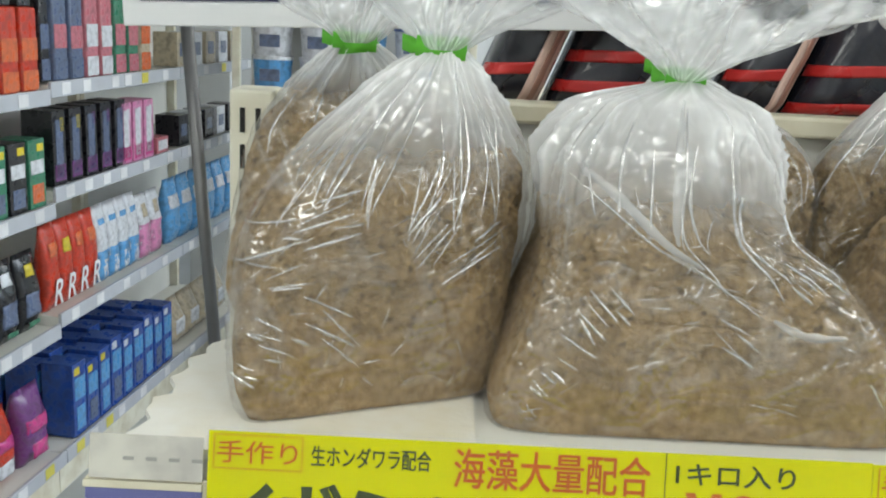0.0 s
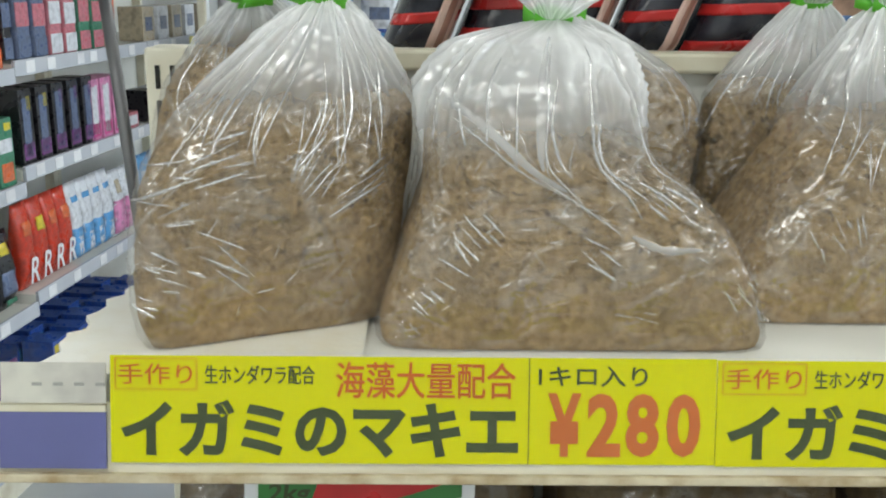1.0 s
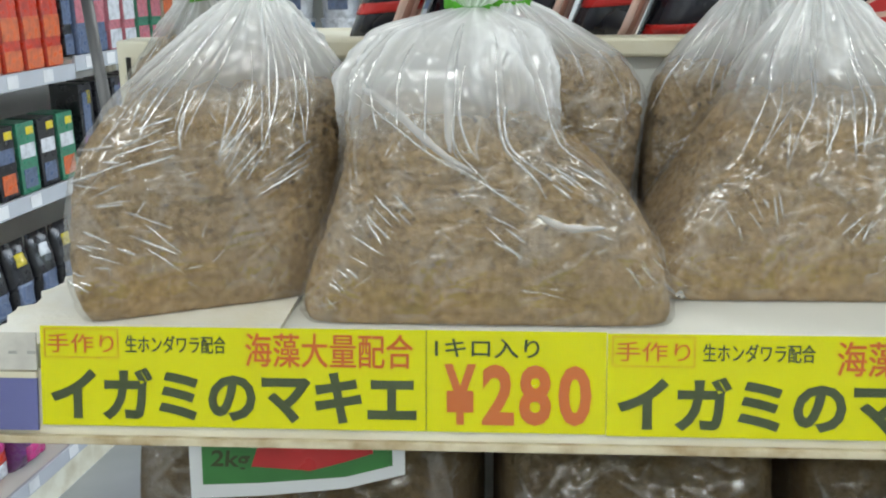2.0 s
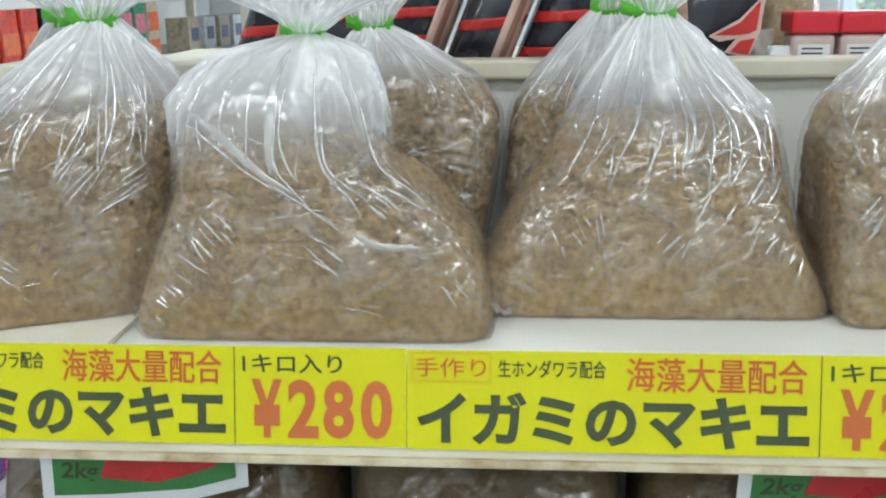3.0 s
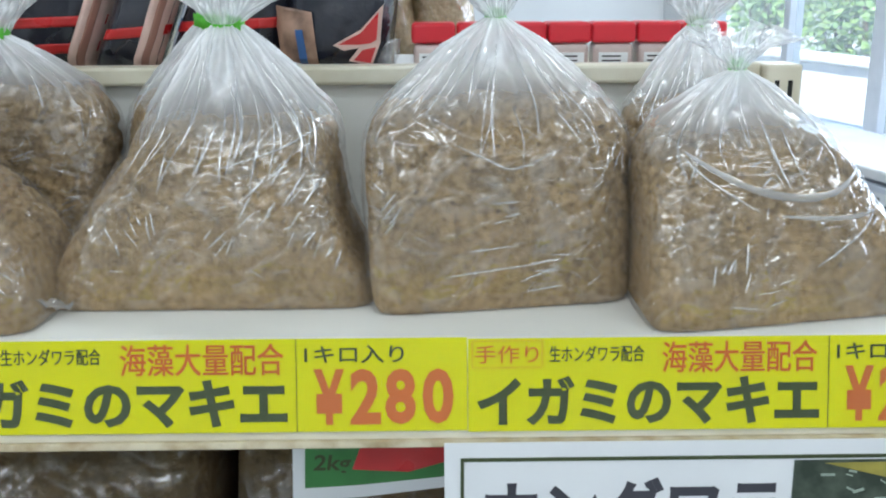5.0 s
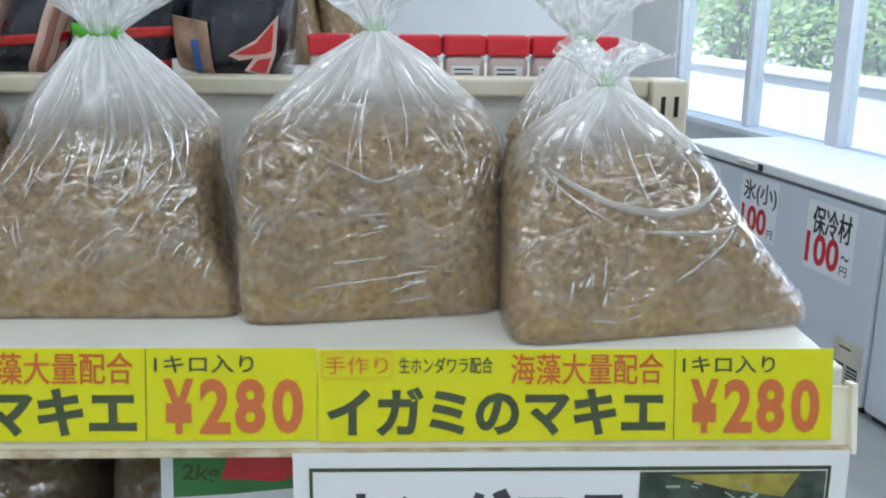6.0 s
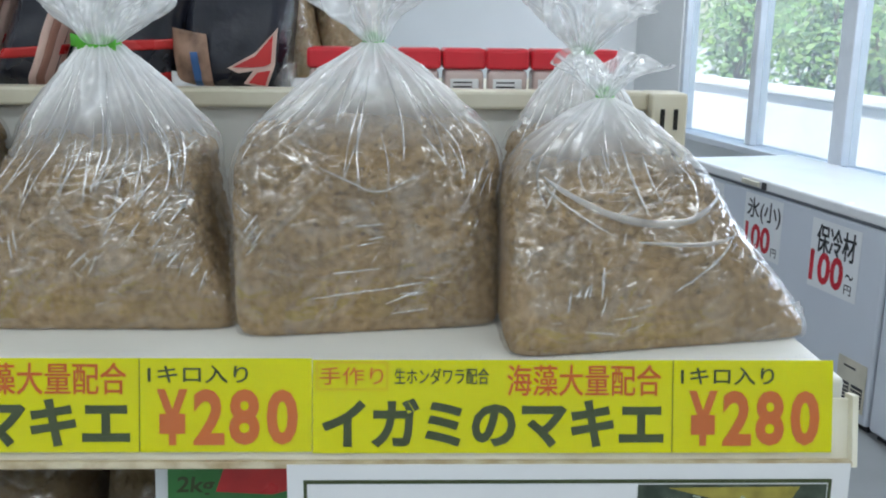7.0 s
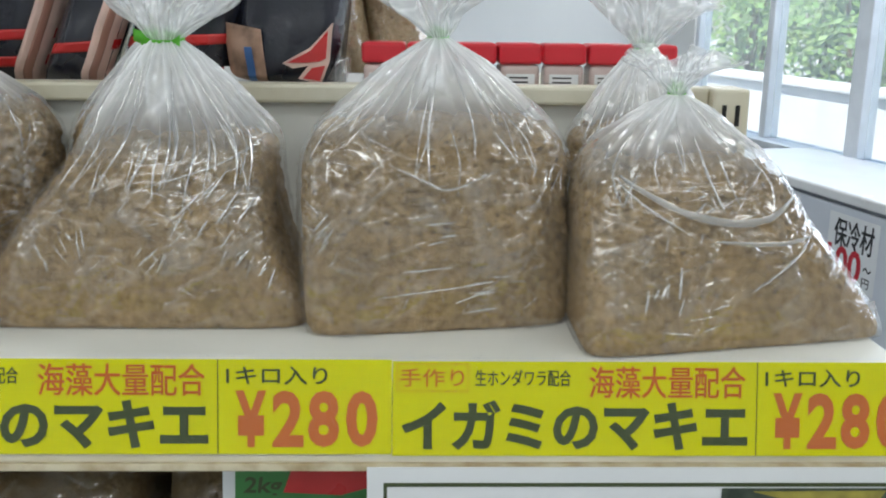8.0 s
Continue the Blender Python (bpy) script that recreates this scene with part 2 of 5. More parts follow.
def hazed_glass_mat(name, color, haze):
    """Window glass with a bright white veil mixed in to paint the haze of glare."""
    m = glass_mat(name, color)
    nt = m.node_tree
    out = nt.nodes["Material Output"]
    clean = out.inputs["Surface"].links[0].from_socket
    dif = nt.nodes.new("ShaderNodeBsdfDiffuse")
    tra = nt.nodes.new("ShaderNodeBsdfTranslucent")
    for n in (dif, tra):
        n.inputs[0].default_value = (0.9, 0.92, 0.92, 1)
    half = nt.nodes.new("ShaderNodeMixShader")
    half.inputs[0].default_value = 0.7
    link(nt, dif.outputs[0], half.inputs[1])
    link(nt, tra.outputs[0], half.inputs[2])
    co = nt.nodes.new("ShaderNodeTexCoord")
    n1 = nt.nodes.new("ShaderNodeTexNoise")
    n1.inputs["Scale"].default_value, n1.inputs["Detail"].default_value = 3.0, 4
    link(nt, co.outputs["Object"], n1.inputs["Vector"])
    mr = nt.nodes.new("ShaderNodeMapRange")
    mr.inputs["To Min"].default_value, mr.inputs["To Max"].default_value = haze * 0.5, haze * 1.5
    link(nt, n1.outputs["Fac"], mr.inputs["Value"])
    fin = nt.nodes.new("ShaderNodeMixShader")
    link(nt, mr.outputs[0], fin.inputs[0])
    link(nt, clean, fin.inputs[1])
    link(nt, half.outputs[0], fin.inputs[2])
    link(nt, fin.outputs[0], out.inputs["Surface"])
    return m


def mesh_of(name, bm, material):
    me = bpy.data.meshes.new(name)
    bm.normal_update()
    bm.to_mesh(me)
    bm.free()
    me.materials.append(material)
    return me


def part(name, bm, material, parent, label="", smooth=False):
    me = mesh_of(name, bm, material)
    if smooth:
        me.shade_smooth()
    ob = new(name, me)
    ob.parent = parent
    if label:
        tagged(ob, label)
    return ob


def thing(name, m, label, category, group="", kind=""):
    ob = new(name)
    ob.empty_display_size = 0.02
    ob.matrix_world = m
    return tagged(ob, label, category, group, kind)


def solid(name, bm, material, label, category, m=None, group="", kind="", smooth=False):
    me = mesh_of(name, bm, material)
    if smooth:
        me.shade_smooth()
    ob = new(name, me)
    if m:
        ob.matrix_world = m
    return tagged(ob, label, category, group, kind)


def add_box(bm, x0, x1, y0, y1, z0, z1, bevel=0.0, segs=2):
    m = Matrix.Translation(((x0 + x1) / 2, (y0 + y1) / 2, (z0 + z1) / 2)) @ Matrix.Diagonal((abs(x1 - x0), abs(y1 - y0), abs(z1 - z0), 1))
    made = bmesh.ops.create_cube(bm, size=1, matrix=m)
    if bevel:
        edges = list({e for v in made["verts"] for e in v.link_edges})
        bmesh.ops.bevel(bm, geom=edges, offset=bevel, segments=segs, affect="EDGES", profile=0.5)
    return bm


def box(x0, x1, y0, y1, z0, z1, bevel=0.0, segs=2):
    return add_box(bmesh.new(), x0, x1, y0, y1, z0, z1, bevel, segs)


def slab(points, y0, y1):
    """A plate in the x-z plane with the outline given, from y0 to y1."""
    bm = bmesh.new()
    a = [bm.verts.new((x, y0, z)) for x, z in points]
    b = [bm.verts.new((x, y1, z)) for x, z in points]
    bm.faces.new(a)
    bm.faces.new(b[::-1])
    for i in range(len(a)):
        j = (i + 1) % len(a)
        bm.faces.new((a[j], a[i], b[i], b[j]))
    bmesh.ops.recalc_face_normals(bm, faces=bm.faces)
    return bm


def letters(words, x0, x1, z0, z1, material, parent, name="lettering", bold=0.0, y=0.0, depth=0.0002, slant=0.0, heavy=0.0):
    """Words laid into the rectangle x0..x1, z0..z1 of the plane y, facing -y."""
    cu = bpy.data.curves.new(name, "FONT")
    cu.body = words
    cu.size = 1.0
    cu.offset = bold
    cu.resolution_u = 3
    tmp = new(name, cu)
    me = bpy.data.meshes.new_from_object(tmp.evaluated_get(bpy.context.evaluated_depsgraph_get()))
    bpy.data.objects.remove(tmp)
    n = len(me.vertices)
    co = np.empty(n * 3)
    me.vertices.foreach_get("co", co)
    co = co.reshape(-1, 3)
    lo, hi = co.min(0), co.max(0)
    u = (co[:, 0] - lo[0]) / (hi[0] - lo[0])
    v = (co[:, 1] - lo[1]) / (hi[1] - lo[1])
    outp = np.stack([x0 + u * (x1 - x0) + slant * v * (z1 - z0), np.full(n, y), z0 + v * (z1 - z0)], 1)
    me.vertices.foreach_set("co", outp.ravel())
    bm = bmesh.new()
    bm.from_mesh(me)
    bpy.data.meshes.remove(me)
    if heavy:
        own = bm.faces[:]
        for dx, dz, dy in ((heavy, 0, 0.00003), (0, heavy * 0.7, 0.00006), (heavy, heavy * 0.7, 0.00009)):
            made = bmesh.ops.duplicate(bm, geom=own)
            for g in made["geom"]:
                if isinstance(g, bmesh.types.BMVert):
                    g.co += Vector((dx, dy, dz))
    top = bmesh.ops.extrude_face_region(bm, geom=bm.faces[:])
    for g in top["geom"]:
        if isinstance(g, bmesh.types.BMVert):
            g.co.y -= depth
    bmesh.ops.recalc_face_normals(bm, faces=bm.faces)
    for f in bm.faces:
        f.smooth = False
    return part(name, bm, material, parent)


# ---- materials ----
M_FLOOR = mat("grey vinyl floor", (0.42, 0.44, 0.45), 0.35, var=0.08, scale=3, fine=60, bump=0.05)
M_WALL = mat("white wall paint", (0.82, 0.83, 0.82), 0.7, var=0.03, scale=2, fine=90, bump=0.08)
M_CEIL = mat("white ceiling board", (0.8, 0.8, 0.78), 0.85, var=0.03, scale=4, fine=150, bump=0.2)
M_STEEL = mat("cream enamelled steel", (0.83, 0.8, 0.66), 0.42, var=0.06, scale=14, fine=160, bump=0.04, tint=(0.62, 0.56, 0.4))
M_PANEL = mat("pale grey enamelled panel", (0.84, 0.84, 0.79), 0.45, var=0.05, scale=6, fine=120, bump=0.04)
M_SHELF = mat("white enamelled shelf", (0.8, 0.79, 0.73), 0.4, var=0.04, scale=10, fine=140, bump=0.04)
M_RUST = mat("chipped rusty edge", (0.64, 0.57, 0.4), 0.6, var=0.2, scale=60, fine=260, bump=0.3, tint=(0.3, 0.19, 0.07))
M_SLOT = mat("dark slot", (0.02, 0.02, 0.018), 0.8, bump=0)
M_BOARD = mat("torn white foam board", (0.85, 0.84, 0.78), 0.8, var=0.04, scale=20, fine=300, bump=0.3, tint=(0.75, 0.68, 0.52))
M_YELLOW = mat("yellow price card", (0.71, 0.7, 0.002), 0.5, var=0.02, scale=15, fine=80, bump=0.02, spec=0.12)
M_INK_GREEN = mat("dark grey-green ink", (0.05, 0.07, 0.02), 0.45, var=0.05, bump=0)
M_INK_RED = mat("faded red ink", (0.6, 0.12, 0.008), 0.45, var=0.08, bump=0)
M_INK_RED2 = mat("orange-red ink", (0.6, 0.15, 0.025), 0.45, var=0.08, bump=0)
M_INK_BLACK = mat("black ink", (0.012, 0.012, 0.014), 0.5, bump=0)
M_INK_CRIMSON = mat("crimson ink", (0.6, 0.012, 0.03), 0.5, bump=0)
M_NAVY = mat("faded navy strip", (0.15, 0.16, 0.4), 0.4, var=0.12, scale=9, fine=90, bump=0.02)
M_DIRTY = mat("stained old paper", (0.7, 0.68, 0.6), 0.6, var=0.12, scale=45, fine=200, bump=0.05, tint=(0.45, 0.43, 0.4))
M_FAINT = mat("faint grey print", (0.42, 0.41, 0.38), 0.6, bump=0)
M_FADED = mat("faded black print", (0.055, 0.055, 0.07), 0.5, var=0.1, bump=0)
M_PAPER = mat("white paper", (0.83, 0.84, 0.85), 0.6, var=0.02, scale=12, fine=200, bump=0.04)
M_GREEN = mat("bright green tape", (0.13, 0.55, 0.035), 0.35, var=0.1, scale=60, fine=200, bump=0.05)
M_CARDGREEN = mat("printed green", (0.05, 0.22, 0.05), 0.4, var=0.1, scale=30, bump=0)
M_FILM = film_mat("clear polythene bag", milk=0.05, gloss=0.035)
# less milk and shine than M_FILM, so the bags in shade stay dark
M_FILM_SHADED = film_mat("shade-dulled polythene", milk=0.015, gloss=0.012)
M_FILM_TOP = film_mat("gathered polythene", milk=0.22, gloss=0.05)
M_CREASE = crease_mat("folded polythene crease whitened for highlights", 0.3, 0.5)
M_FLAP = crease_mat("folded polythene flap", 0.42, 0.22)
M_MASH = mash_mat("ground bait mash", (0.52, 0.362, 0.183), (0.22, 0.143, 0.066))
# the shade of the lower shelf is put into this paste's colour
M_MASH_SHADED = mash_mat("shade-darkened paste bait", (0.17, 0.115, 0.05), (0.12, 0.08, 0.034))
M_POLY = glass_mat("clear plastic strip", mixw=0.01)
M_POLE = mat("dull grey steel pole", (0.16, 0.16, 0.165), 0.38, metal=0.8, var=0.1, scale=30, bump=0.03)
M_BLACKFOIL = mat("black foil pouch", (0.02, 0.022, 0.034), 0.24, var=0.2, scale=18, fine=60, bump=0.9, coat=0.4)
M_REDSTRIPE = mat("red printed band", (0.6, 0.03, 0.03), 0.28, var=0.1, scale=30, fine=50, bump=0.3)
M_TANSEAM = mat("tan pouch seam", (0.78, 0.56, 0.48), 0.3, var=0.15, scale=40, fine=80, bump=0.4)
M_REDLID = mat("red plastic lid", (0.65, 0.02, 0.035), 0.35, var=0.06, scale=30, bump=0.03)
M_TUBBODY = mat("cloudy pink tub", (0.62, 0.5, 0.47), 0.3, var=0.12, scale=40, bump=0.02)
M_STRAW = mash_mat("pale straw pellets", (0.68, 0.56, 0.36), (0.42, 0.31, 0.16))
M_FREEZER = mat("white freezer enamel", (0.66, 0.69, 0.75), 0.35, var=0.02, scale=4, fine=90, bump=0.03)
M_FRZLID = mat("white freezer lid", (0.86, 0.86, 0.86), 0.22, var=0.03, scale=5, bump=0.02)
M_DARK = mat("dark rubber", (0.03, 0.03, 0.035), 0.6, bump=0.05)
M_GASKET = mat("grey rubber gasket", (0.16, 0.17, 0.19), 0.6, bump=0.05)
M_BEIGE = mat("beige plastic grille", (0.66, 0.62, 0.5), 0.5, bump=0.03)
M_ALU = mat("anodised aluminium frame", (0.74, 0.77, 0.8), 0.4, metal=0.25, var=0.05, bump=0.02)
# the pale haze of the glare is mixed into these panes
M_GLASS = hazed_glass_mat("window glass", (0.96, 0.98, 0.97), 0.2)
M_CONC = mat("whitewashed parapet", (0.75, 0.75, 0.73), 0.85, var=0.05, scale=2, fine=60, bump=0.3)
M_GROUND = mat("pale concrete ground", (0.5, 0.49, 0.46), 0.9, var=0.1, scale=0.7, fine=30, bump=0.3)
M_LEAF = mat("shrub leaves", (0.16, 0.28, 0.08), 0.5, var=0.3, scale=3, bump=0.05, tint=(0.2, 0.28, 0.06))
M_BARK = mat("bark", (0.15, 0.1, 0.06), 0.85, bump=0.4)
M_TUBE = glow_mat("fluorescent diffuser", (1.0, 0.98, 0.94), 0.6)

# ---- room ----
FRZ = pose(2.34, 2.96, 0, 0, 0, 12.3)      # freezer line: local y runs along the fronts, x into the window wall
def plan_slab(z0, z1):
    """The room's plan, cut along the slanting window wall."""
    bm = bmesh.new()
    ring = [(-2.6, -3.0), (4.4, -3.0), (2.3, 6.6), (-2.6, 6.6)]
    a, b = [bm.verts.new((x, y, z0)) for x, y in ring], [bm.verts.new((x, y, z1)) for x, y in ring]
    bm.faces.new(a[::-1])
    bm.faces.new(b)
    for i in range(4):
        j = (i + 1) % 4
        bm.faces.new((a[i], a[j], b[j], b[i]))
    return bm


solid("floor", plan_slab(-0.1, 0.0), M_FLOOR, "grey vinyl shop floor", "floor", kind="structure")
solid("ceiling", plan_slab(CEILING, CEILING + 0.1), M_CEIL, "white boarded shop ceiling", "ceiling", kind="structure")
solid("wall_left", box(-2.7, -2.6, -3.0, 7.0, 0, CEILING), M_WALL, "white painted shop wall", "wall", kind="structure")
solid("wall_back", box(-2.6, 2.3, 6.6, 6.7, 0, CEILING), M_WALL, "white painted back wall", "wall", kind="structure")
solid("wall_front", box(-2.6, 4.4, -3.1, -3.0, 0, CEILING), M_WALL, "white painted wall behind the aisle", "wall", kind="structure")
# the window wall, with openings between its posts
w = thing("wall_window", FRZ, "white wall with large aluminium windows", "wall", kind="structure")
part("low_wall", box(0.66, 0.78, -6.3, 3.6, 0, 0.80), M_WALL, w)
part("head_wall", box(0.66, 0.78, -6.3, 3.6, 2.35, CEILING), M_WALL, w)
part("end_wall", box(0.66, 0.78, 2.9, 3.75, 0.80, 2.35), M_WALL, w)
part("near_wall", box(0.66, 0.78, -6.3, -3.2, 0.80, 2.35), M_WALL, w)
win = thing("window_1", FRZ, "large aluminium-framed shop window with clear panes", "window", kind="structure")
for s0, s1 in ((2.86, 2.9), (2.0, 2.06), (1.16, 1.27), (0.3, 0.36), (-0.6, -0.49), (-1.45, -1.39), (-2.35, -2.24), (-3.2, -3.15)):
    part("window_frame", box(0.67, 0.76, s0, s1, 0.84, 2.31, 0.006), M_ALU, win)
part("window_sill", box(0.6, 0.79, -3.2, 2.9, 0.80, 0.838, 0.005), M_ALU, win)
part("window_head", box(0.66, 0.77, -3.2, 2.9, 2.312, 2.35, 0.005), M_ALU, win)
edges_s = [2.86, 2.06, 2.0, 1.27, 1.16, 0.36, 0.3, -0.49, -0.6, -1.39, -1.45, -2.24, -2.35, -3.15]
for k in range(0, len(edges_s), 2):
    g = part("pane", box(0.712, 0.717, edges_s[k + 1] + 0.001, edges_s[k] - 0.001, 0.842, 2.308), M_GLASS, win)
    g.visible_shadow = False
# ceiling lights
for lx, ly in LAMPS:
    fx = thing("ceiling_light", pose(lx, ly, CEILING), "white fluorescent ceiling batten, lit", "ceiling light", "ceiling lights")
    part("housing", box(-0.62, 0.62, -0.15, 0.15, -0.05, 0.0, 0.006), M_STEEL, fx)
    part("diffuser", box(-0.6, 0.6, -0.13, 0.13, -0.075, -0.051, 0.01, 3), M_TUBE, fx, "glowing tube")
    la = bpy.data.lights.new("tube_light", "AREA")
    la.shape, la.size, la.size_y, la.energy, la.color = "RECTANGLE", 1.2, 0.26, LAMP_WATTS, (0.96, 1.0, 0.94)
    lo = new("tube_light", la)
    lo.parent = fx
    lo.location = (0, 0, -0.08)

# daylight through the upper part of the window
day = bpy.data.lights.new("window_daylight", "AREA")
day.shape, day.size, day.size_y, day.energy, day.color = "RECTANGLE", 5.9, 0.5, 34.0, (0.88, 0.94, 1.0)
day_ob = new("window_daylight", day)
day_ob.matrix_world = FRZ @ look((0.64, -0.15, 2.03), (-2.0, -0.15, 1.2))

# ---- outdoors ----
solid("ground", box(-40, 60, -40, 60, -0.3, -0.12), M_GROUND, "pale concrete ground outside", "ground", kind="structure")
par = thing("parapet", FRZ, "whitewashed low wall outside the window", "wall", kind="structure")
part("wall_face", box(2.3, 2.5, -8, 16, -0.12, 0.94, 0.02), M_CONC, par)
part("coping", box(2.25, 2.55, -8, 16, 0.942, 1.0, 0.015), M_CONC, par)


def shrub(m, height, width, seed, count=1400):
    r = random.Random(seed)
    t = thing("shrub", m, "leafy green shrub behind the low wall", "shrub", "shrubs outside")
    bm = bmesh.new()
    tips = []
    for k in range(7):
        a, lean = r.uniform(0, 6.28), r.uniform(0.1, 0.45) * width
        p0, p1 = Vector((0, 0, 0)), Vector((math.cos(a) * lean, math.sin(a) * lean, height * r.uniform(0.6, 0.95)))
        tips.append(p1)
        rot = (p1 - p0).to_track_quat("Z", "Y").to_matrix().to_4x4()
        bmesh.ops.create_cone(bm, segments=6, radius1=0.03, radius2=0.008, depth=(p1 - p0).length, matrix=Matrix.Translation((p0 + p1) / 2) @ rot)
    part("trunk", bm, M_BARK, t)
    verts, faces = [], []
    for k in range(count):
        c = r.choice(tips) * r.uniform(0.45, 1.05)
        p = c + Vector((r.gauss(0, 0.2) * width, r.gauss(0, 0.2) * width, r.gauss(0, 0.13) * height))
        d = Vector((r.gauss(0, 1), r.gauss(0, 1), r.gauss(0, 0.6))).normalized()
        e = d.orthogonal().normalized()
        s = r.uniform(0.04, 0.08)
        i = len(verts)
        verts += [p - d * s, p + e * s * 0.45, p + d * s, p - e * s * 0.45]
        faces.append((i, i + 1, i + 2, i + 3))
    me = bpy.data.meshes.new("crown")
    me.from_pydata([tuple(v) for v in verts], [], faces)
    me.materials.append(M_LEAF)
    ob = new("crown", me)
    ob.parent = t


for k, (sx, sy, hh, ww) in enumerate([(3.6, 1.6, 2.0, 1.2), (3.8, 3.0, 2.5, 1.4), (3.7, 4.4, 2.0, 1.2), (4.0, 5.6, 2.7, 1.4), (4.4, 6.9, 2.3, 1.3), (4.3, 8.4, 2.9, 1.5), (5.6, 4.6, 3.4, 1.9), (5.8, 7.4, 3.2, 1.8), (5.4, 10.0, 3.0, 1.7), (6.6, 11.5, 3.6, 2.0)]):
    shrub(FRZ @ pose(sx, sy, -0.12), hh, ww, 10 + k)

# ---- the gondola with the bait bags ----
SH = 1.365                      # height of the shelf that carries the bags
X0, X1 = -0.05, 0.85
rack = thing("gondola", pose(0, 0, 0), "cream enamelled steel shop gondola with white shelves and rusty edges", "shelf rack")
part("back_panel", box(X0 + 0.005, X1 - 0.029, 0.268, 0.29, 0.12, 1.484), M_PANEL, rack, "pale grey back panel")
part("top_lip", box(X0 + 0.03, X1 - 0.055, 0.258, 0.284, 1.4845, 1.4985, 0.0025), M_STEEL, rack, "cream top lip with rust spots")
part("top_board", box(X0 + 0.03, X1 - 0.055, 0.2845, 0.62, 1.47, 1.4855, 0.002), M_STEEL, rack)
for px in (X0 + 0.004, X1 - 0.055):
    post = part("post", box(px, px + 0.0275, 0.2475, 0.285, 0.0, 1.4985, 0.002), M_STEEL, rack, "slotted cream upright")
    zz = 1.487
    while zz > 1.33:
        for sx in (0.0085, 0.0185):
            part("slot", box(px + sx - 0.0016, px + sx + 0.0016, 0.2465, 0.2478, zz - 0.0155, zz), M_SLOT, post)
        zz -= 0.0235
part("shelf", box(-0.016, X1, 0.0065, 0.267, SH - 0.026, SH, 0.002), M_SHELF, rack, "white enamelled shelf")
part("lower_shelf", box(-0.012, X1, 0.0, 0.267, 1.07, 1.095, 0.002), M_SHELF, rack)
part("base", box(X0 + 0.005, X1 - 0.029, 0.02, 0.267, 0.0, 0.12, 0.004), M_STEEL, rack)
# price rail, tipped back a little
RAIL = pose(0, 0, 1.378, -11.3, 0, 0)
RH = 0.0505
rail = thing("price_rail", RAIL, "clear plastic price rail on the cream shelf front", "price rail")
part("backing", box(X0, X1, 0.0012, 0.004, -RH - 0.004, -0.0205, 0.0005), M_STEEL, rail, "cream steel front")
part("cover", box(X0 - 0.001, X1 + 0.001, -0.0022, -0.0016, -RH - 0.002, 0.004), M_POLY, rail, "clear plastic cover")
part("upper_strip", box(X0, X1, -0.0024, 0.0002, 0.0022, 0.0045, 0.0005), M_POLY, rail)
part("lower_channel", box(X0, X1, -0.004, 0.001, -RH - 0.006, -RH - 0.002, 0.0008), M_RUST, rail, "chipped rusty channel")
part("navy_strip", box(X0 + 0.001, -0.001, -0.001, 0.0006, -RH, -0.0245), M_NAVY, rail, "faded navy paper strip")
part("paper_strip", box(X0 + 0.002, -0.001, -0.0006, 0.0004, -0.0205, -0.002), M_DIRTY, rail, "stained white paper strip")
for k in range(4):
    part("mark", box(X0 + 0.016 + 0.0095 * k, X0 + 0.0205 + 0.0095 * k, -0.0009, -0.0007, -0.0125, -0.011), M_FAINT, rail, "faint grey dash")
part("edge_trim", box(X0, -0.001, -0.0015, 0.0011, -0.0243, -0.0213), M_STEEL, rail)
part("end_cap", box(X1 - 0.0015, X1 + 0.002, -0.004, 0.006, -RH - 0.006, -0.018, 0.0006), M_STEEL, rail)


def price_card(x0, w, drop):
    h = 0.0492
    t = thing("price_card", RAIL @ pose(x0, -0.0004, 0.0015 - drop), "bright yellow price card with green and red lettering", "price card", "yellow price cards")
    part("card", box(0, w, 0, 0.0008, -h, 0), M_YELLOW, t)
    X = lambda f: f * w
    Zf = lambda f: -f * h
    def put(words, a, b, top, bot, m, bold=0.0, heavy=0.0):
        letters(words, X(a), X(b), Zf(bot), Zf(top), m, t, bold=bold, y=-0.0002, heavy=heavy)
    put("手作り", 0.013, 0.134, 0.075, 0.265, M_INK_RED, 0, 0.0001)
    for a, b, c, d in ((0.008, 0.142, 0.025, 0.03), (0.008, 0.142, 0.31, 0.316), (0.008, 0.0092, 0.025, 0.316), (0.141, 0.1422, 0.025, 0.316)):
        part("rule", box(X(a), X(b), -0.0003, 0.0, Zf(d), Zf(c)), M_INK_RED2, t)
    put("生ホンダワラ配合", 0.155, 0.335, 0.085, 0.26, M_INK_GREEN, 0, 0.00018)
    put("海藻大量配合", 0.37, 0.665, 0.05, 0.385, M_INK_RED, 0, 0.00035)
    put("イガミのマキエ", 0.017, 0.672, 0.405, 0.945, M_INK_GREEN, 0.04)
    part("rule", box(X(0.688), X(0.6895), -0.0003, 0.0, -h, 0), M_INK_GREEN, t)
    put("1キロ入り", 0.704, 0.885, 0.07, 0.265, M_INK_GREEN, 0.012)
    for ch, a, b in (("¥", 0.72, 0.776), ("2", 0.786, 0.842), ("8", 0.85, 0.906), ("0", 0.918, 0.975)):
        put(ch, a, b, 0.325, 0.925, M_INK_RED2, 0.035)
    return t


for x0, w, drop in ((0.001, 0.275, 0.0), (0.2764, 0.287, 0.0006), (0.5638, 0.2755, 0.0014)):
    price_card(x0, w, drop)

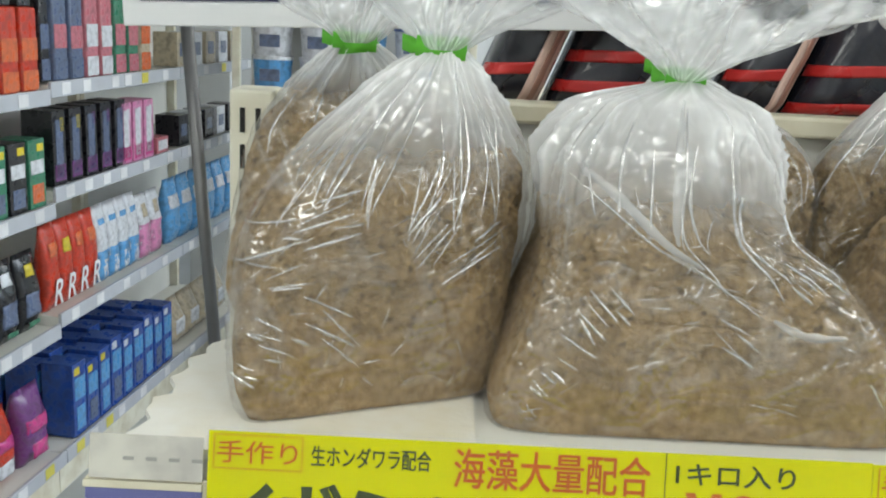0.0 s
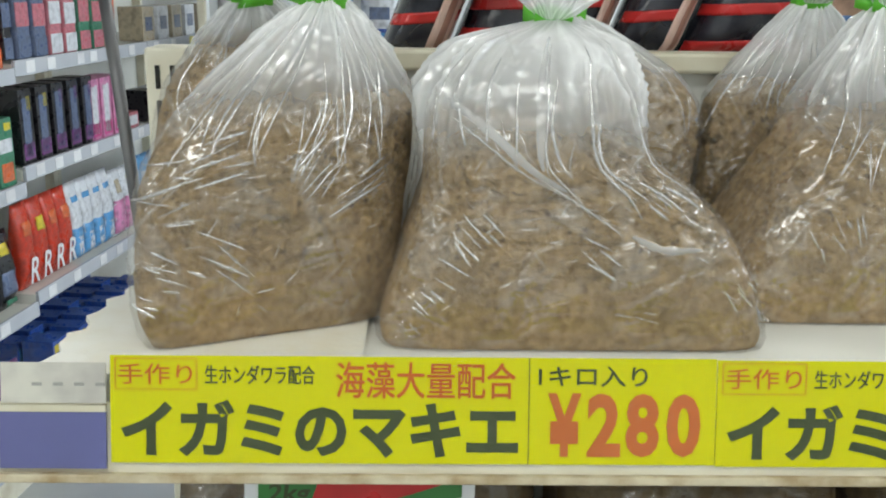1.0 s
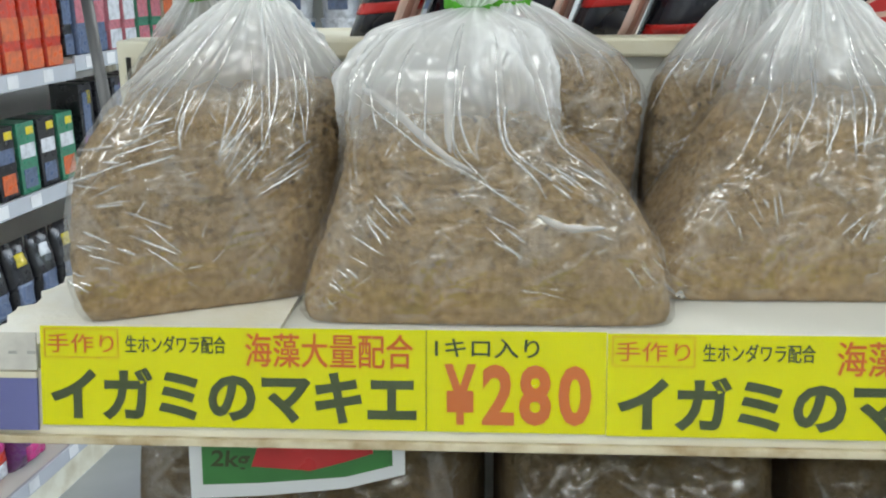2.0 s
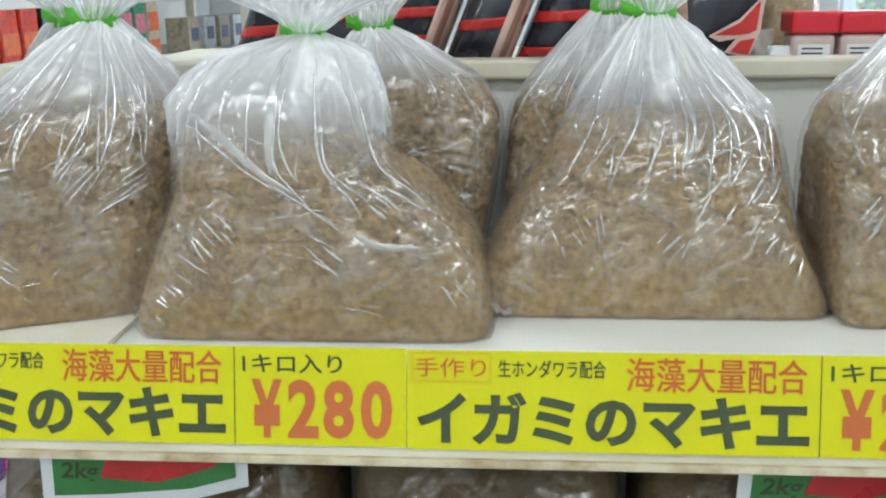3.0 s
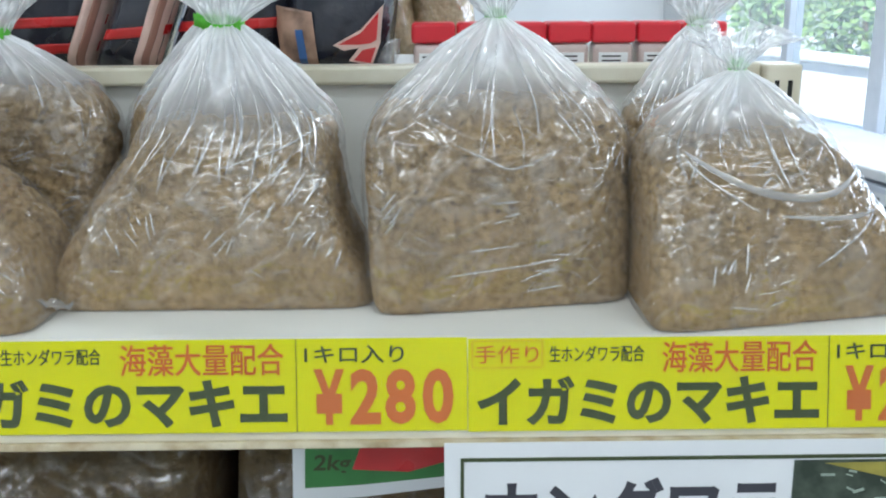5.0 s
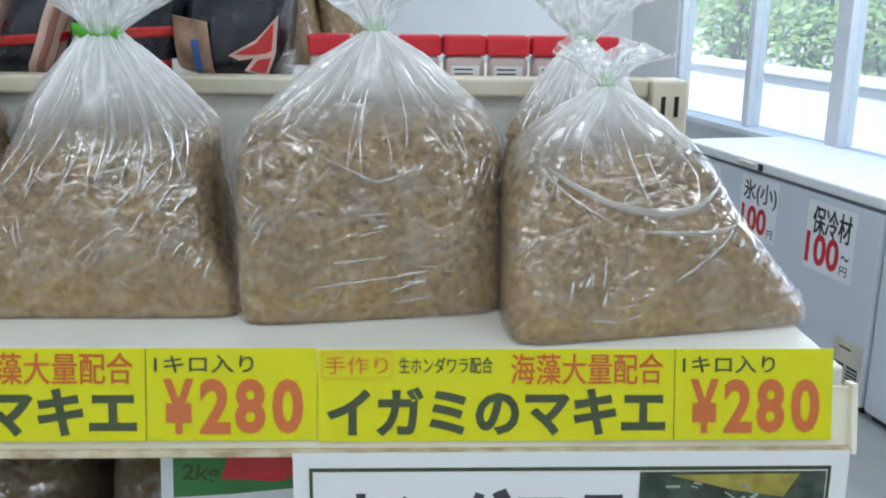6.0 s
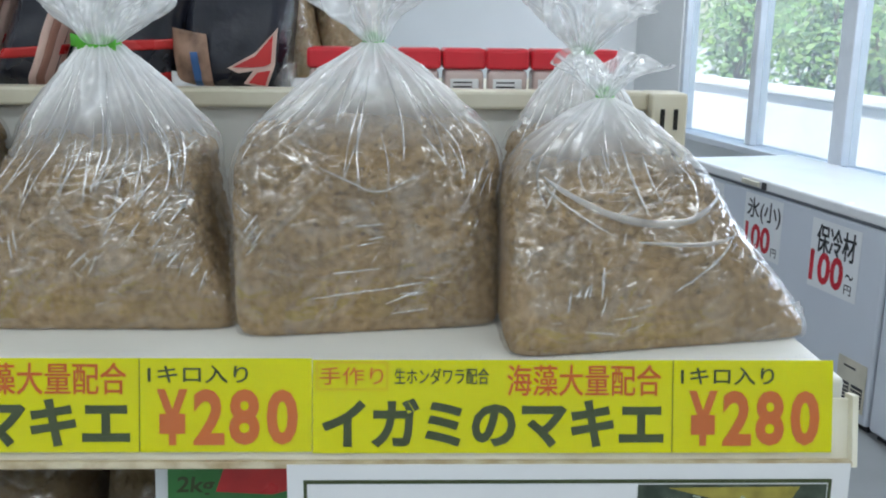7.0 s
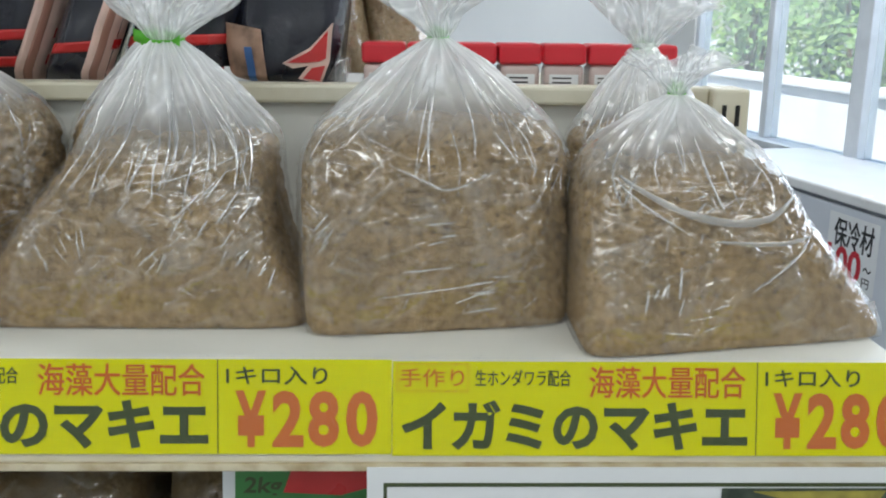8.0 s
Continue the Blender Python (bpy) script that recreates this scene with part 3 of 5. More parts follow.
# torn foam board that lines the left part of the shelf
r = random.Random(4)
outline = [(0.112, 0.004), (-0.042, 0.004)]
yy = 0.004
while yy < 0.185:
    yy += r.uniform(0.004, 0.012)
    outline.append((-0.036 + 0.016 * max(0, yy - 0.1) / 0.06 + r.uniform(-0.005, 0.004), yy))
outline += [(0.02, 0.215), (0.112, 0.215)]
bm = bmesh.new()
lo_ring = [bm.verts.new((x, y, SH + 0.0005)) for x, y in outline]
hi_ring = [bm.verts.new((x + 0.0005, y, SH + 0.0035)) for x, y in outline]
bm.faces.new(hi_ring)
bm.faces.new(lo_ring[::-1])
for i in range(len(outline)):
    j = (i + 1) % len(outline)
    bm.faces.new((lo_ring[i], lo_ring[j], hi_ring[j], hi_ring[i]))
bmesh.ops.recalc_face_normals(bm, faces=bm.faces)
solid("foam_board", bm, M_BOARD, "torn white foam sheet lining the shelf", "foam sheet")


# ---- bait bags ----
def smooth_cols(rows, z):
    """The columns of rows, eased between their heights."""
    rows = np.array(rows, float)
    zs = rows[:, 0]
    k = int(np.clip(np.searchsorted(zs, z) - 1, 0, len(zs) - 2))
    h = zs[k + 1] - zs[k]
    u = float(np.clip((z - zs[k]) / h, 0, 1))
    def slope(i):
        if i == 0:
            return (rows[1] - rows[0]) / (zs[1] - zs[0])
        if i == len(zs) - 1:
            return (rows[-1] - rows[-2]) / (zs[-1] - zs[-2])
        return (rows[i + 1] - rows[i - 1]) / (zs[i + 1] - zs[i - 1])
    a, b, c, d = 2 * u**3 - 3 * u**2 + 1, u**3 - 2 * u**2 + u, -2 * u**3 + 3 * u**2, u**3 - u**2
    return (a * rows[k] + b * h * slope(k) + c * rows[k + 1] + d * h * slope(k + 1))[1:]


def ridge(v):
    return 1.0 - min(1.0, abs(noise.noise(v)) * 2.2)


def grid_mesh(name, rings, close_bottom=True, close_top=False):
    n = len(rings[0])
    verts = [p for ring in rings for p in ring]
    faces = []
    for i in range(len(rings) - 1):
        for j in range(n):
            k = (j + 1) % n
            faces.append((i * n + j, i * n + k, (i + 1) * n + k, (i + 1) * n + j))
    if close_bottom:
        faces.append(tuple(range(n - 1, -1, -1)))
    if close_top:
        faces.append(tuple((len(rings) - 1) * n + j for j in range(n)))
    me = bpy.data.meshes.new(name)
    me.from_pydata(verts, [], faces)
    me.update()
    return me


def bait_bag(label, rows, tie, fill, seed, lean=(0.0, 0.0), plume=(0.055, 0.05), mash=None, tail=0.0, group="bait bags", rest=SH + 0.0005, tape_tail=1, detail=True, R=0.0105, skew=0.0, folds_at=(), streaks=(), pleats=16, ears=()):
    """rows: height, left, right, front, back of the filled bag up to its shoulders. tie: where the tape sits.
    skew: how far the front turns back to the right. folds_at: (width, (u, v), ...) long folds across the front.
    streaks: (u, v, angle, count, length) patches of short creases. ears: (side, length) flat seal corners at the base.
    fill: height of the mash. lean: how much the mash's top rises to the right and to the back. plume: height and radius of the loose top."""
    off = Vector((seed * 3.7, seed * 1.3, seed * 2.1))
    base = Vector(((rows[0][1] + rows[0][2]) / 2, (rows[0][3] + rows[0][4]) / 2, rest))
    t = thing("bait_bag", Matrix.Translation(base), label, "bag of bait", group)
    tz = tie[2] - rest
    prof = list(rows)
    zl, xl, xr, yf, yb = rows[-1]
    # shoulders gather to the tie
    for f, q in ((0.35, 0.67), (0.7, 0.36)):
        z = zl + (tz - zl) * f
        cx, cy = (xl + xr) / 2 * (1 - f) + tie[0] * f, (yf + yb) / 2 * (1 - f) + tie[1] * f
        prof.append((z, cx - (xr - xl) / 2 * q - R * 0.5, cx + (xr - xl) / 2 * q + R * 0.5, cy - (yb - yf) / 2 * q * 0.8 - R * 0.4, cy + (yb - yf) / 2 * q * 0.8 + R * 0.4))
    prof.append((tz, tie[0] - R, tie[0] + R, tie[1] - R * 0.7, tie[1] + R * 0.7))
    rng = random.Random(seed)
    table = [tuple(float(q) for q in smooth_cols(prof, tz * k / 500)) for k in range(501)]

    def cols(z):
        k = min(499.999, max(0.0, z / tz * 500))
        i = int(k)
        f = k - i
        return [p * (1 - f) + q * f for p, q in zip(table[i], table[i + 1])]

    def gather(z):
        return min(1, max(0, (z - zl) / max(1e-4, tz - zl)))

    def squareness(z):
        return 2.2 + 5.5 * max(0, 1 - z / (zl * 0.9)) + 0.9 * (1 - gather(z))

    def section(z, th, grow=0.0):
        a, b, c, d = cols(z)
        f = gather(z)
        n = squareness(z)
        ct, st = math.cos(th), math.sin(th)
        px = math.copysign(abs(ct) ** (2 / n), ct)
        py = math.copysign(abs(st) ** (2 / n), st)
        rx, ry = max(0.002, (b - a) / 2) + grow, max(0.002, (d - c) / 2) + grow
        turn_back = skew * rx * px * (1 - f)
        return Vector(((a + b) / 2 + rx * px, (c + d) / 2 + ry * py + turn_back, z)), Vector((ct, st, 0))

    def seam(z):
        return 1 - 0.02 * max(0, 1 - z / 0.007) ** 2

    # contents
    n = 220 if detail else 130
    nz = 84 if detail else 44
    rings = []
    top_of = []
    for j in range(n):
        th = 2 * math.pi * j / n
        ct, st = math.cos(th), math.sin(th)
        q = Vector((ct * 2.0, st * 2.0, 0)) + off
        top_of.append(fill + lean[0] * ct + lean[1] * st + 0.007 * noise.noise(q) + 0.005 * noise.noise(q * 3.1) + 0.003 * noise.noise(q * 8))
    for i in range(nz):
        v = i / (nz - 1)
        ring = []
        for j in range(n):
            th = 2 * math.pi * j / n
            z = v * top_of[j]
            p, d = section(z, th)
            c = Vector(((prof[0][1] + prof[0][2]) / 2, (prof[0][3] + prof[0][4]) / 2, z))
            p = c + (p - c) * seam(z) if z < 0.007 else p
            rough = 0.0005 + 0.0042 * min(1, max(0, (v - 0.22 + 0.25 * noise.noise(p * 30 + off)) / 0.55))
            q = p * 95 + off
            crumb = noise.noise(q) + 0.8 * noise.noise(q * 2.3) + 0.45 * noise.noise(q * 4.9)
            p = p - d * (0.0009 + rough * max(0.0, 0.25 + crumb))
            ring.append(p - base + Vector((0, 0, rest)))
        rings.append(ring)
    last = rings[-1]
    ctr = sum(last, Vector()) / n
    for k in range(1, 15):
        s = 1 - k / 15
        ring = []
        for j in range(n):
            p = ctr + (last[j] - ctr) * s
            q = p * 70 + off
            z = p.z + 0.012 * (1 - s * s) + 0.006 * noise.noise(q) + 0.005 * noise.noise(q * 2.1) + 0.004 * noise.noise(q * 4.4)
            ring.append(Vector((p.x, p.y, z)))
        rings.append(ring)
    me = grid_mesh("contents", rings, True, True)
    me.materials.append(mash or M_MASH)
    me.shade_smooth()
    ob = new("contents", me)
    ob.parent = t
    tagged(ob, "moist crumbly brown ground bait")

    # film up to the tie
    n, m = (264, 124) if detail else (150, 70)

    def film_at(z, th):
        """A point of the film, its outward way, and how much it is whitened: for gathered layers and for painted bright
        pleats.
        """
        p, d = section(z, th, 0.0006)
        c = Vector(((prof[0][1] + prof[0][2]) / 2, (prof[0][3] + prof[0][4]) / 2, z))
        if z < 0.007:
            p = c + (p - c) * seam(z)
        ct, st = d.x, d.y
        f = min(1, max(0, (z - fill * 0.9) / (tz - fill * 0.9)))
        a, b, e, g = cols(z)
        size = min(b - a, g - e) / 2
        # pleats that run down from the tie and die out over the mash
        q1 = Vector((ct * 2.3, st * 2.3, z * 9)) + off
        q2 = Vector((ct * 4.2, st * 4.2, z * 16)) + off * 2
        r1, r2 = ridge(q1) ** 5, ridge(q2) ** 7
        r3 = ridge(Vector((ct * 8, st * 8, z * 30)) + off * 3) ** 8 if f > 0 else 0
        pleat = (r1 * 1.0 + r2 * 0.4 + r3 * 0.08) * min(0.013, 0.06 * size + 0.3 * size * f)
        pleat *= min(1, 0.08 + 1.1 * f)
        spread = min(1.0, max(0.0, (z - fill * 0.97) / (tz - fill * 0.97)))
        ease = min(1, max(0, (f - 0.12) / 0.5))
        # milkier where gathered; extra white paints the bright neck and pleat lines
        whiten = min(1.4, 0.72 * spread ** 0.85 + 0.12 * spread ** 3 + (0.32 * r2 + 0.16 * r3 + 0.45 * r1 ** 2) * ease * ease)
        if f > 0.9:
            pleat *= max(0.25, 1 - (f - 0.9) * 7)
        # fine taut creases over the contents
        q3 = Vector((p.x * 45 + z * 60, p.y * 45, z * 95 - p.x * 30)) + off
        q4 = Vector((p.x * 120 - z * 40, p.y * 120, z * 150 + p.x * 60)) + off
        fine = ridge(q3) ** 5 * 0.0009 + ridge(q4) ** 4 * 0.0003
        p = p + d * (0.0008 + fine * (1 - 0.5 * f) + pleat - 0.5 * f * min(0.004, 0.1 * size))
        return p, d, whiten

    rings = []
    folds = []
    for i in range(m + 1):
        ring = []
        for j in range(n):
            p, d, whiten = film_at(tz * i / m, 2 * math.pi * j / n)
            folds.append(whiten)
            ring.append(p - base + Vector((0, 0, rest)))
        rings.append(ring)
    me = grid_mesh("film", rings, True, False)
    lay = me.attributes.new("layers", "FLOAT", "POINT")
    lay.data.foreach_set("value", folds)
    me.materials.append(M_FILM)
    me.shade_smooth()
    ob = new("film", me)
    ob.parent = t
    tagged(ob, "clear crinkled polythene")

    # creases: narrow folded ridges that lie on the film, thin out at both ends; their white paints highlights
    def front(u, v):
        """The front of the film at u across (-1 to 1) and v up (0 to 1)."""
        z = tz * min(0.985, max(0.012, v))
        k = squareness(z)
        u = min(0.985, max(-0.985, u))
        th = -math.acos(math.copysign(abs(u) ** (k / 2), u))
        p, d, whiten = film_at(z, th)
        nrm = Vector((d.x * 0.8, min(-0.25, d.y), 0.15)).normalized()
        return p - base + Vector((0, 0, rest)), nrm

    cv, cf = [], []

    def lay_crease(path, width, wave=1.0):
        """A rounded ridge along the path of (u, v) places."""
        pts = [front(u, v) for u, v in path]
        i0 = len(cv)
        last_i = len(pts) - 1
        for k, (p, nrm) in enumerate(pts):
            along = (pts[min(last_i, k + 1)][0] - pts[max(0, k - 1)][0])
            if along.length < 1e-6:
                along = Vector((0, 0, 1))
            side = nrm.cross(along).normalized()
            w = width * (0.12 + 0.88 * math.sin(math.pi * (k + 0.3) / (last_i + 0.6)) ** 0.7) * (1 + 0.5 * wave * noise.noise(p * 240 + off))
            sway = 0.25 * noise.noise(p * 150 + off)
            high = 0.42 * w if width < 0.0025 else 0.0005
            for g in (-1.0, -0.62, 0.0, 0.62, 1.0):
                cv.append(p + nrm * (0.0003 + high * (1 - g * g)) + side * w * (g / 2 + sway * (1 - g * g)))
            if k:
                q = i0 + 5 * k
                cf.extend([(q - 5 + e, q - 4 + e, q + 1 + e, q + e) for e in range(4)])

    def bent(points, steps):
        """Eased places along a few points."""
        out = []
        for k in range(steps + 1):
            g = k / steps * (len(points) - 1)
            i = min(len(points) - 2, int(g))
            h = g - i
            p0, p1, p2, p3 = points[max(0, i - 1)], points[i], points[i + 1], points[min(len(points) - 1, i + 2)]
            out.append(tuple(0.5 * (2 * p1[c] + (p2[c] - p0[c]) * h + (2 * p0[c] - 5 * p1[c] + 4 * p2[c] - p3[c]) * h * h + (3 * p1[c] - p0[c] - 3 * p2[c] + p3[c]) * h ** 3) for c in (0, 1)))
        return out

    cr = random.Random(seed * 11 + 3)
    low = fill / tz
    for k in range(pleats):
        u0 = -0.9 + 1.8 * (k + cr.uniform(0.1, 0.9)) / pleats
        v1 = cr.uniform(low * 0.72, low * 1.15)
        v0 = cr.uniform(min(0.9, v1 + 0.18), 0.95)
        u1 = u0 + cr.uniform(-0.12, 0.12)
        um = (u0 + u1) / 2 + cr.uniform(-0.06, 0.06)
        lay_crease(bent([(u0, v0), (um, (v0 + v1) / 2), (u1, v1)], 16), cr.uniform(0.0008, 0.002))
        if cr.random() < 0.5:
            v2 = v1 + cr.uniform(0.1, 0.22)
            lay_crease(bent([(u1, v1), (u1 + cr.choice((-1, 1)) * cr.uniform(0.05, 0.14), v2)], 8), cr.uniform(0.0006, 0.0012))
    for u, v, angle, count, length in streaks:
        a = radians(angle)
        half_w = max(0.02, (cols(tz * v)[1] - cols(tz * v)[0]) / 2)
        for k in range(count):
            across = (k - (count - 1) / 2) * 0.0042 + cr.gauss(0, 0.0016)
            start = cr.gauss(0, 0.3) * length
            ln = length * cr.uniform(0.45, 1.3)
            aa = a + cr.gauss(0, 0.14)
            path = []
            for q in range(7):
                sdist = start + ln * (q / 6 - 0.5)
                dx = math.cos(aa) * sdist - math.sin(aa) * across
                dz = math.sin(aa) * sdist + math.cos(aa) * across
                path.append((u + dx / half_w, v + dz / tz))
            lay_crease(path, cr.uniform(0.0008, 0.0021))
    for k in range(34 if detail else 14):
        u, v, aa, ln = cr.uniform(-0.9, 0.9), cr.uniform(0.06, low * 1.05), cr.choice((0.2, -0.7, 0.8)) + cr.gauss(0, 0.3), cr.uniform(0.004, 0.011)
        lay_crease([(u + math.cos(aa) * ln * (q / 4 - 0.5) / 0.075, v + math.sin(aa) * ln * (q / 4 - 0.5) / tz) for q in range(5)], cr.uniform(0.0004, 0.0009))
    me = bpy.data.meshes.new("creases")
    me.from_pydata(cv, [], cf)
    me.materials.append(M_CREASE)
    me.shade_smooth()
    ob = new("creases", me)
    ob.parent = t
    tagged(ob, "sharp shiny creases in the polythene, whitened for highlights", kind="stuff")
    for width, *points in folds_at:
        cv, cf = [], []
        lay_crease(bent(points, 22), width, 0.6)
        me = bpy.data.meshes.new("fold")
        me.from_pydata(cv, [], cf)
        me.materials.append(M_CREASE if width < 0.0025 else M_FLAP)
        me.shade_smooth()
        ob = new("fold", me)
        ob.parent = t
        tagged(ob, "long doubled-over fold of polythene, whitened for highlights")

    # flat seal corners
    for side, length in ears:
        a, b, e, g = cols(0.004)
        x0 = (b if side > 0 else a) - base.x
        y0 = (e + g) / 2 - base.y + side * skew * (b - a) / 2 - 0.02
        bm = bmesh.new()
        grid = []
        for i in range(9):
            row = []
            for j in range(9):
                s_, r_ = i / 8, j / 8 - 0.5
                x = x0 + side * (length * s_ - 0.006)
                y = y0 + r_ * 0.05 * (1 - 0.75 * s_)
                z = 0.004 + 0.016 * (1 - s_) * (0.5 - r_) + 0.004 * noise.noise(Vector((x * 130, y * 130, seed))) + 0.002 * noise.noise(Vector((x * 320, y * 320, seed)))
                row.append(bm.verts.new((x, y, max(0.0012, z))))
            grid.append(row)
        for i in range(8):
            for j in range(8):
                bm.faces.new((grid[i][j], grid[i + 1][j], grid[i + 1][j + 1], grid[i][j + 1]))
        part("corner", bm, M_FLAP, t, "flat crumpled seal corner")

    # loose top above the tie
    hp, rp = plume
    rings = []
    folds = []
    n = 168
    ang = rng.uniform(0, 3.1)
    dx, dy = rng.uniform(-0.012, 0.012), rng.uniform(-0.01, 0.012)
    for i in range(27):
        v = i / 26
        ring = []
        for j in range(n):
            th = 2 * math.pi * j / n
            ct, st = math.cos(th), math.sin(th)
            q1 = Vector((ct * 2.0, st * 2.0, v * 1.2)) + off * 3
            q2 = Vector((ct * 5.0, st * 5.0, v * 1.0)) + off
            wave = noise.noise(q1) * 0.8 + noise.noise(q2) * 0.55
            # the ridge terms paint bright lines along the loose folds
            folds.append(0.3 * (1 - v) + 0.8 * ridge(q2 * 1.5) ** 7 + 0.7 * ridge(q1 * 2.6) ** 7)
            rad = R * (1 - min(1, v * 6) * 0.15) + (rp - R) * (v ** 0.8)
            flat = 1 - 0.45 * v
            rad2 = rad * (1 + wave * min(1, v * 3))
            x = rad2 * ct * (1 + 0.25 * v)
            y = rad2 * st * flat
            z = tz + hp * v * (1 + 0.35 * noise.noise(q1 + Vector((5, 5, 0))) * v) - 0.006 * v * v * (1 + wave)
            ring.append(Vector((tie[0] + x + dx * v, tie[1] + y + dy * v, z)) - base + Vector((0, 0, rest)))
        rings.append(ring)
    me = grid_mesh("loose_top", rings, False, False)
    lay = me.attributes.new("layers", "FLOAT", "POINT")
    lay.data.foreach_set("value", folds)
    me.materials.append(M_FILM_TOP)
    me.shade_smooth()
    ob = new("loose_top", me)
    ob.parent = t
    tagged(ob, "gathered polythene top, open and crumpled")

    # tape: a band with a pinched tail
    bm = bmesh.new()
    c = Vector((tie[0], tie[1], tie[2])) - base
    prev = None
    first = None
    for j in range(40):
        th = 2 * math.pi * j / 40
        rr = R * 1.12 + 0.0012 * noise.noise(Vector((math.cos(th) * 2, math.sin(th) * 2, 0)) + off)
        tilt = 0.0018 * math.cos(th + seed)
        x, y = rr * math.cos(th), rr * 0.78 * math.sin(th)
        ring = [bm.verts.new(c + Vector((x * s, y * s, zz + tilt))) for s, zz in ((1, -0.005), (1, 0.005), (1.06, 0.005), (1.06, -0.005))]
        if prev:
            for q in range(4):
                bm.faces.new((prev[q], prev[(q + 1) % 4], ring[(q + 1) % 4], ring[q]))
        else:
            first = ring
        prev = ring
    for q in range(4):
        bm.faces.new((prev[q], prev[(q + 1) % 4], first[(q + 1) % 4], first[q]))
    if tape_tail:
        s = tape_tail
        # the pressed-together front of the tape, a stiff flat flag
        flag = bmesh.ops.create_cube(bm, size=1, matrix=Matrix.Translation(c + Vector((0.001 * s, -R * 0.9, 0.001))) @ Euler((0, radians(-4 * s), 0)).to_matrix().to_4x4() @ Matrix.Diagonal((R * 2.35, 0.0009, 0.0098, 1)))
        for vert in flag["verts"]:
            vert.co.y += 40 * (vert.co.x - c.x) ** 2 * 0.25
        xs = [R * 1.0, R * 1.45, R * 1.95]
        tabs = []
        for k, x in enumerate(xs):
            tabs.append([bm.verts.new(c + Vector((s * x, yy + 0.002 * k, zz + 0.0015 * k))) for yy, zz in ((-0.0035, -0.004), (-0.0035, 0.004), (-0.0025, 0.004), (-0.0025, -0.004))])
        for k in range(2):
            for q in range(4):
                bm.faces.new((tabs[k][q], tabs[k][(q + 1) % 4], tabs[k + 1][(q + 1) % 4], tabs[k + 1][q]))
        bm.faces.new(tabs[2])
    bmesh.ops.recalc_face_normals(bm, faces=bm.faces)
    part("tape", bm, M_GREEN, t, "bright green sealing tape", True)
    return t


B_LABEL = "clear polythene bag of brown ground bait tied with green tape"
# front row, left to right
bait_bag(B_LABEL, [(0, 0.005, 0.122, 0.053, 0.175), (0.02, 0.0, 0.127, 0.053, 0.177), (0.055, -0.001, 0.131, 0.056, 0.178), (0.085, 0.003, 0.135, 0.062, 0.176), (0.11, 0.017, 0.134, 0.075, 0.168)],
         (0.089, 0.118, 1.534), 0.103, 1, (0.004, 0.004), plume=(0.05, 0.05), rest=SH + 0.004, tape_tail=-1, skew=0.45, ears=((-1, 0.012),),
         streaks=((-0.7, 0.45, 10, 8, 0.02), (-0.3, 0.25, -35, 5, 0.02), (-0.75, 0.2, -25, 8, 0.012), (0.3, 0.5, 60, 6, 0.02), (0.65, 0.45, 35, 4, 0.025), (-0.4, 0.55, 20, 5, 0.02)))
# its first fold is a flat white strip that draws a broad highlight
bait_bag("slumped clear bag of brown ground bait tied with green tape", [(0, 0.118, 0.318, 0.043, 0.158), (0.014, 0.119, 0.316, 0.043, 0.158), (0.045, 0.129, 0.306, 0.046, 0.158), (0.075, 0.139, 0.282, 0.053, 0.155), (0.092, 0.14, 0.258, 0.058, 0.153), (0.128, 0.143, 0.25, 0.068, 0.148), (0.148, 0.162, 0.24, 0.088, 0.142)],
         (0.21, 0.12, 1.525), 0.092, 2, (-0.012, 0.006), plume=(0.05, 0.055), tape_tail=-1, R=0.0085, pleats=9, ears=((1, 0.016),),
         folds_at=((0.005, (-0.77, 0.77), (-0.35, 0.66), (0.06, 0.5)), (0.0014, (-0.8, 0.74), (-0.38, 0.62), (0.0, 0.49)), (0.0014, (-0.1, 0.54), (0.12, 0.45), (0.3, 0.37)), (0.005, (0.05, 0.95), (0.05, 0.74), (0.0, 0.56)), (0.0015, (0.1, 0.93), (0.1, 0.72), (0.02, 0.54)), (0.004, (0.35, 0.37), (0.5, 0.33), (0.72, 0.33))),
         streaks=((-0.6, 0.35, -40, 7, 0.016), (-0.75, 0.15, -35, 6, 0.014), (0.7, 0.45, -60, 5, 0.012), (0.1, 0.3, -45, 4, 0.014), (0.9, 0.2, -60, 6, 0.01)))
bait_bag(B_LABEL, [(0, 0.304, 0.512, 0.086, 0.2), (0.012, 0.306, 0.508, 0.086, 0.202), (0.045, 0.323, 0.493, 0.09, 0.205), (0.078, 0.344, 0.487, 0.1, 0.208), (0.106, 0.362, 0.483, 0.116, 0.212)],
         (0.413, 0.17, 1.533), 0.096, 3, (0.006, 0.006), plume=(0.05, 0.046), tape_tail=-1, pleats=20, ears=((1, 0.012),),
         folds_at=((0.0016, (-0.05, 0.5), (0.5, 0.57), (0.97, 0.66)),),
         streaks=((0.6, 0.45, 50, 8, 0.018), (0.75, 0.25, 45, 8, 0.014), (0.35, 0.35, 50, 6, 0.018), (-0.5, 0.3, -55, 7, 0.014), (0.1, 0.25, 60, 4, 0.012)))
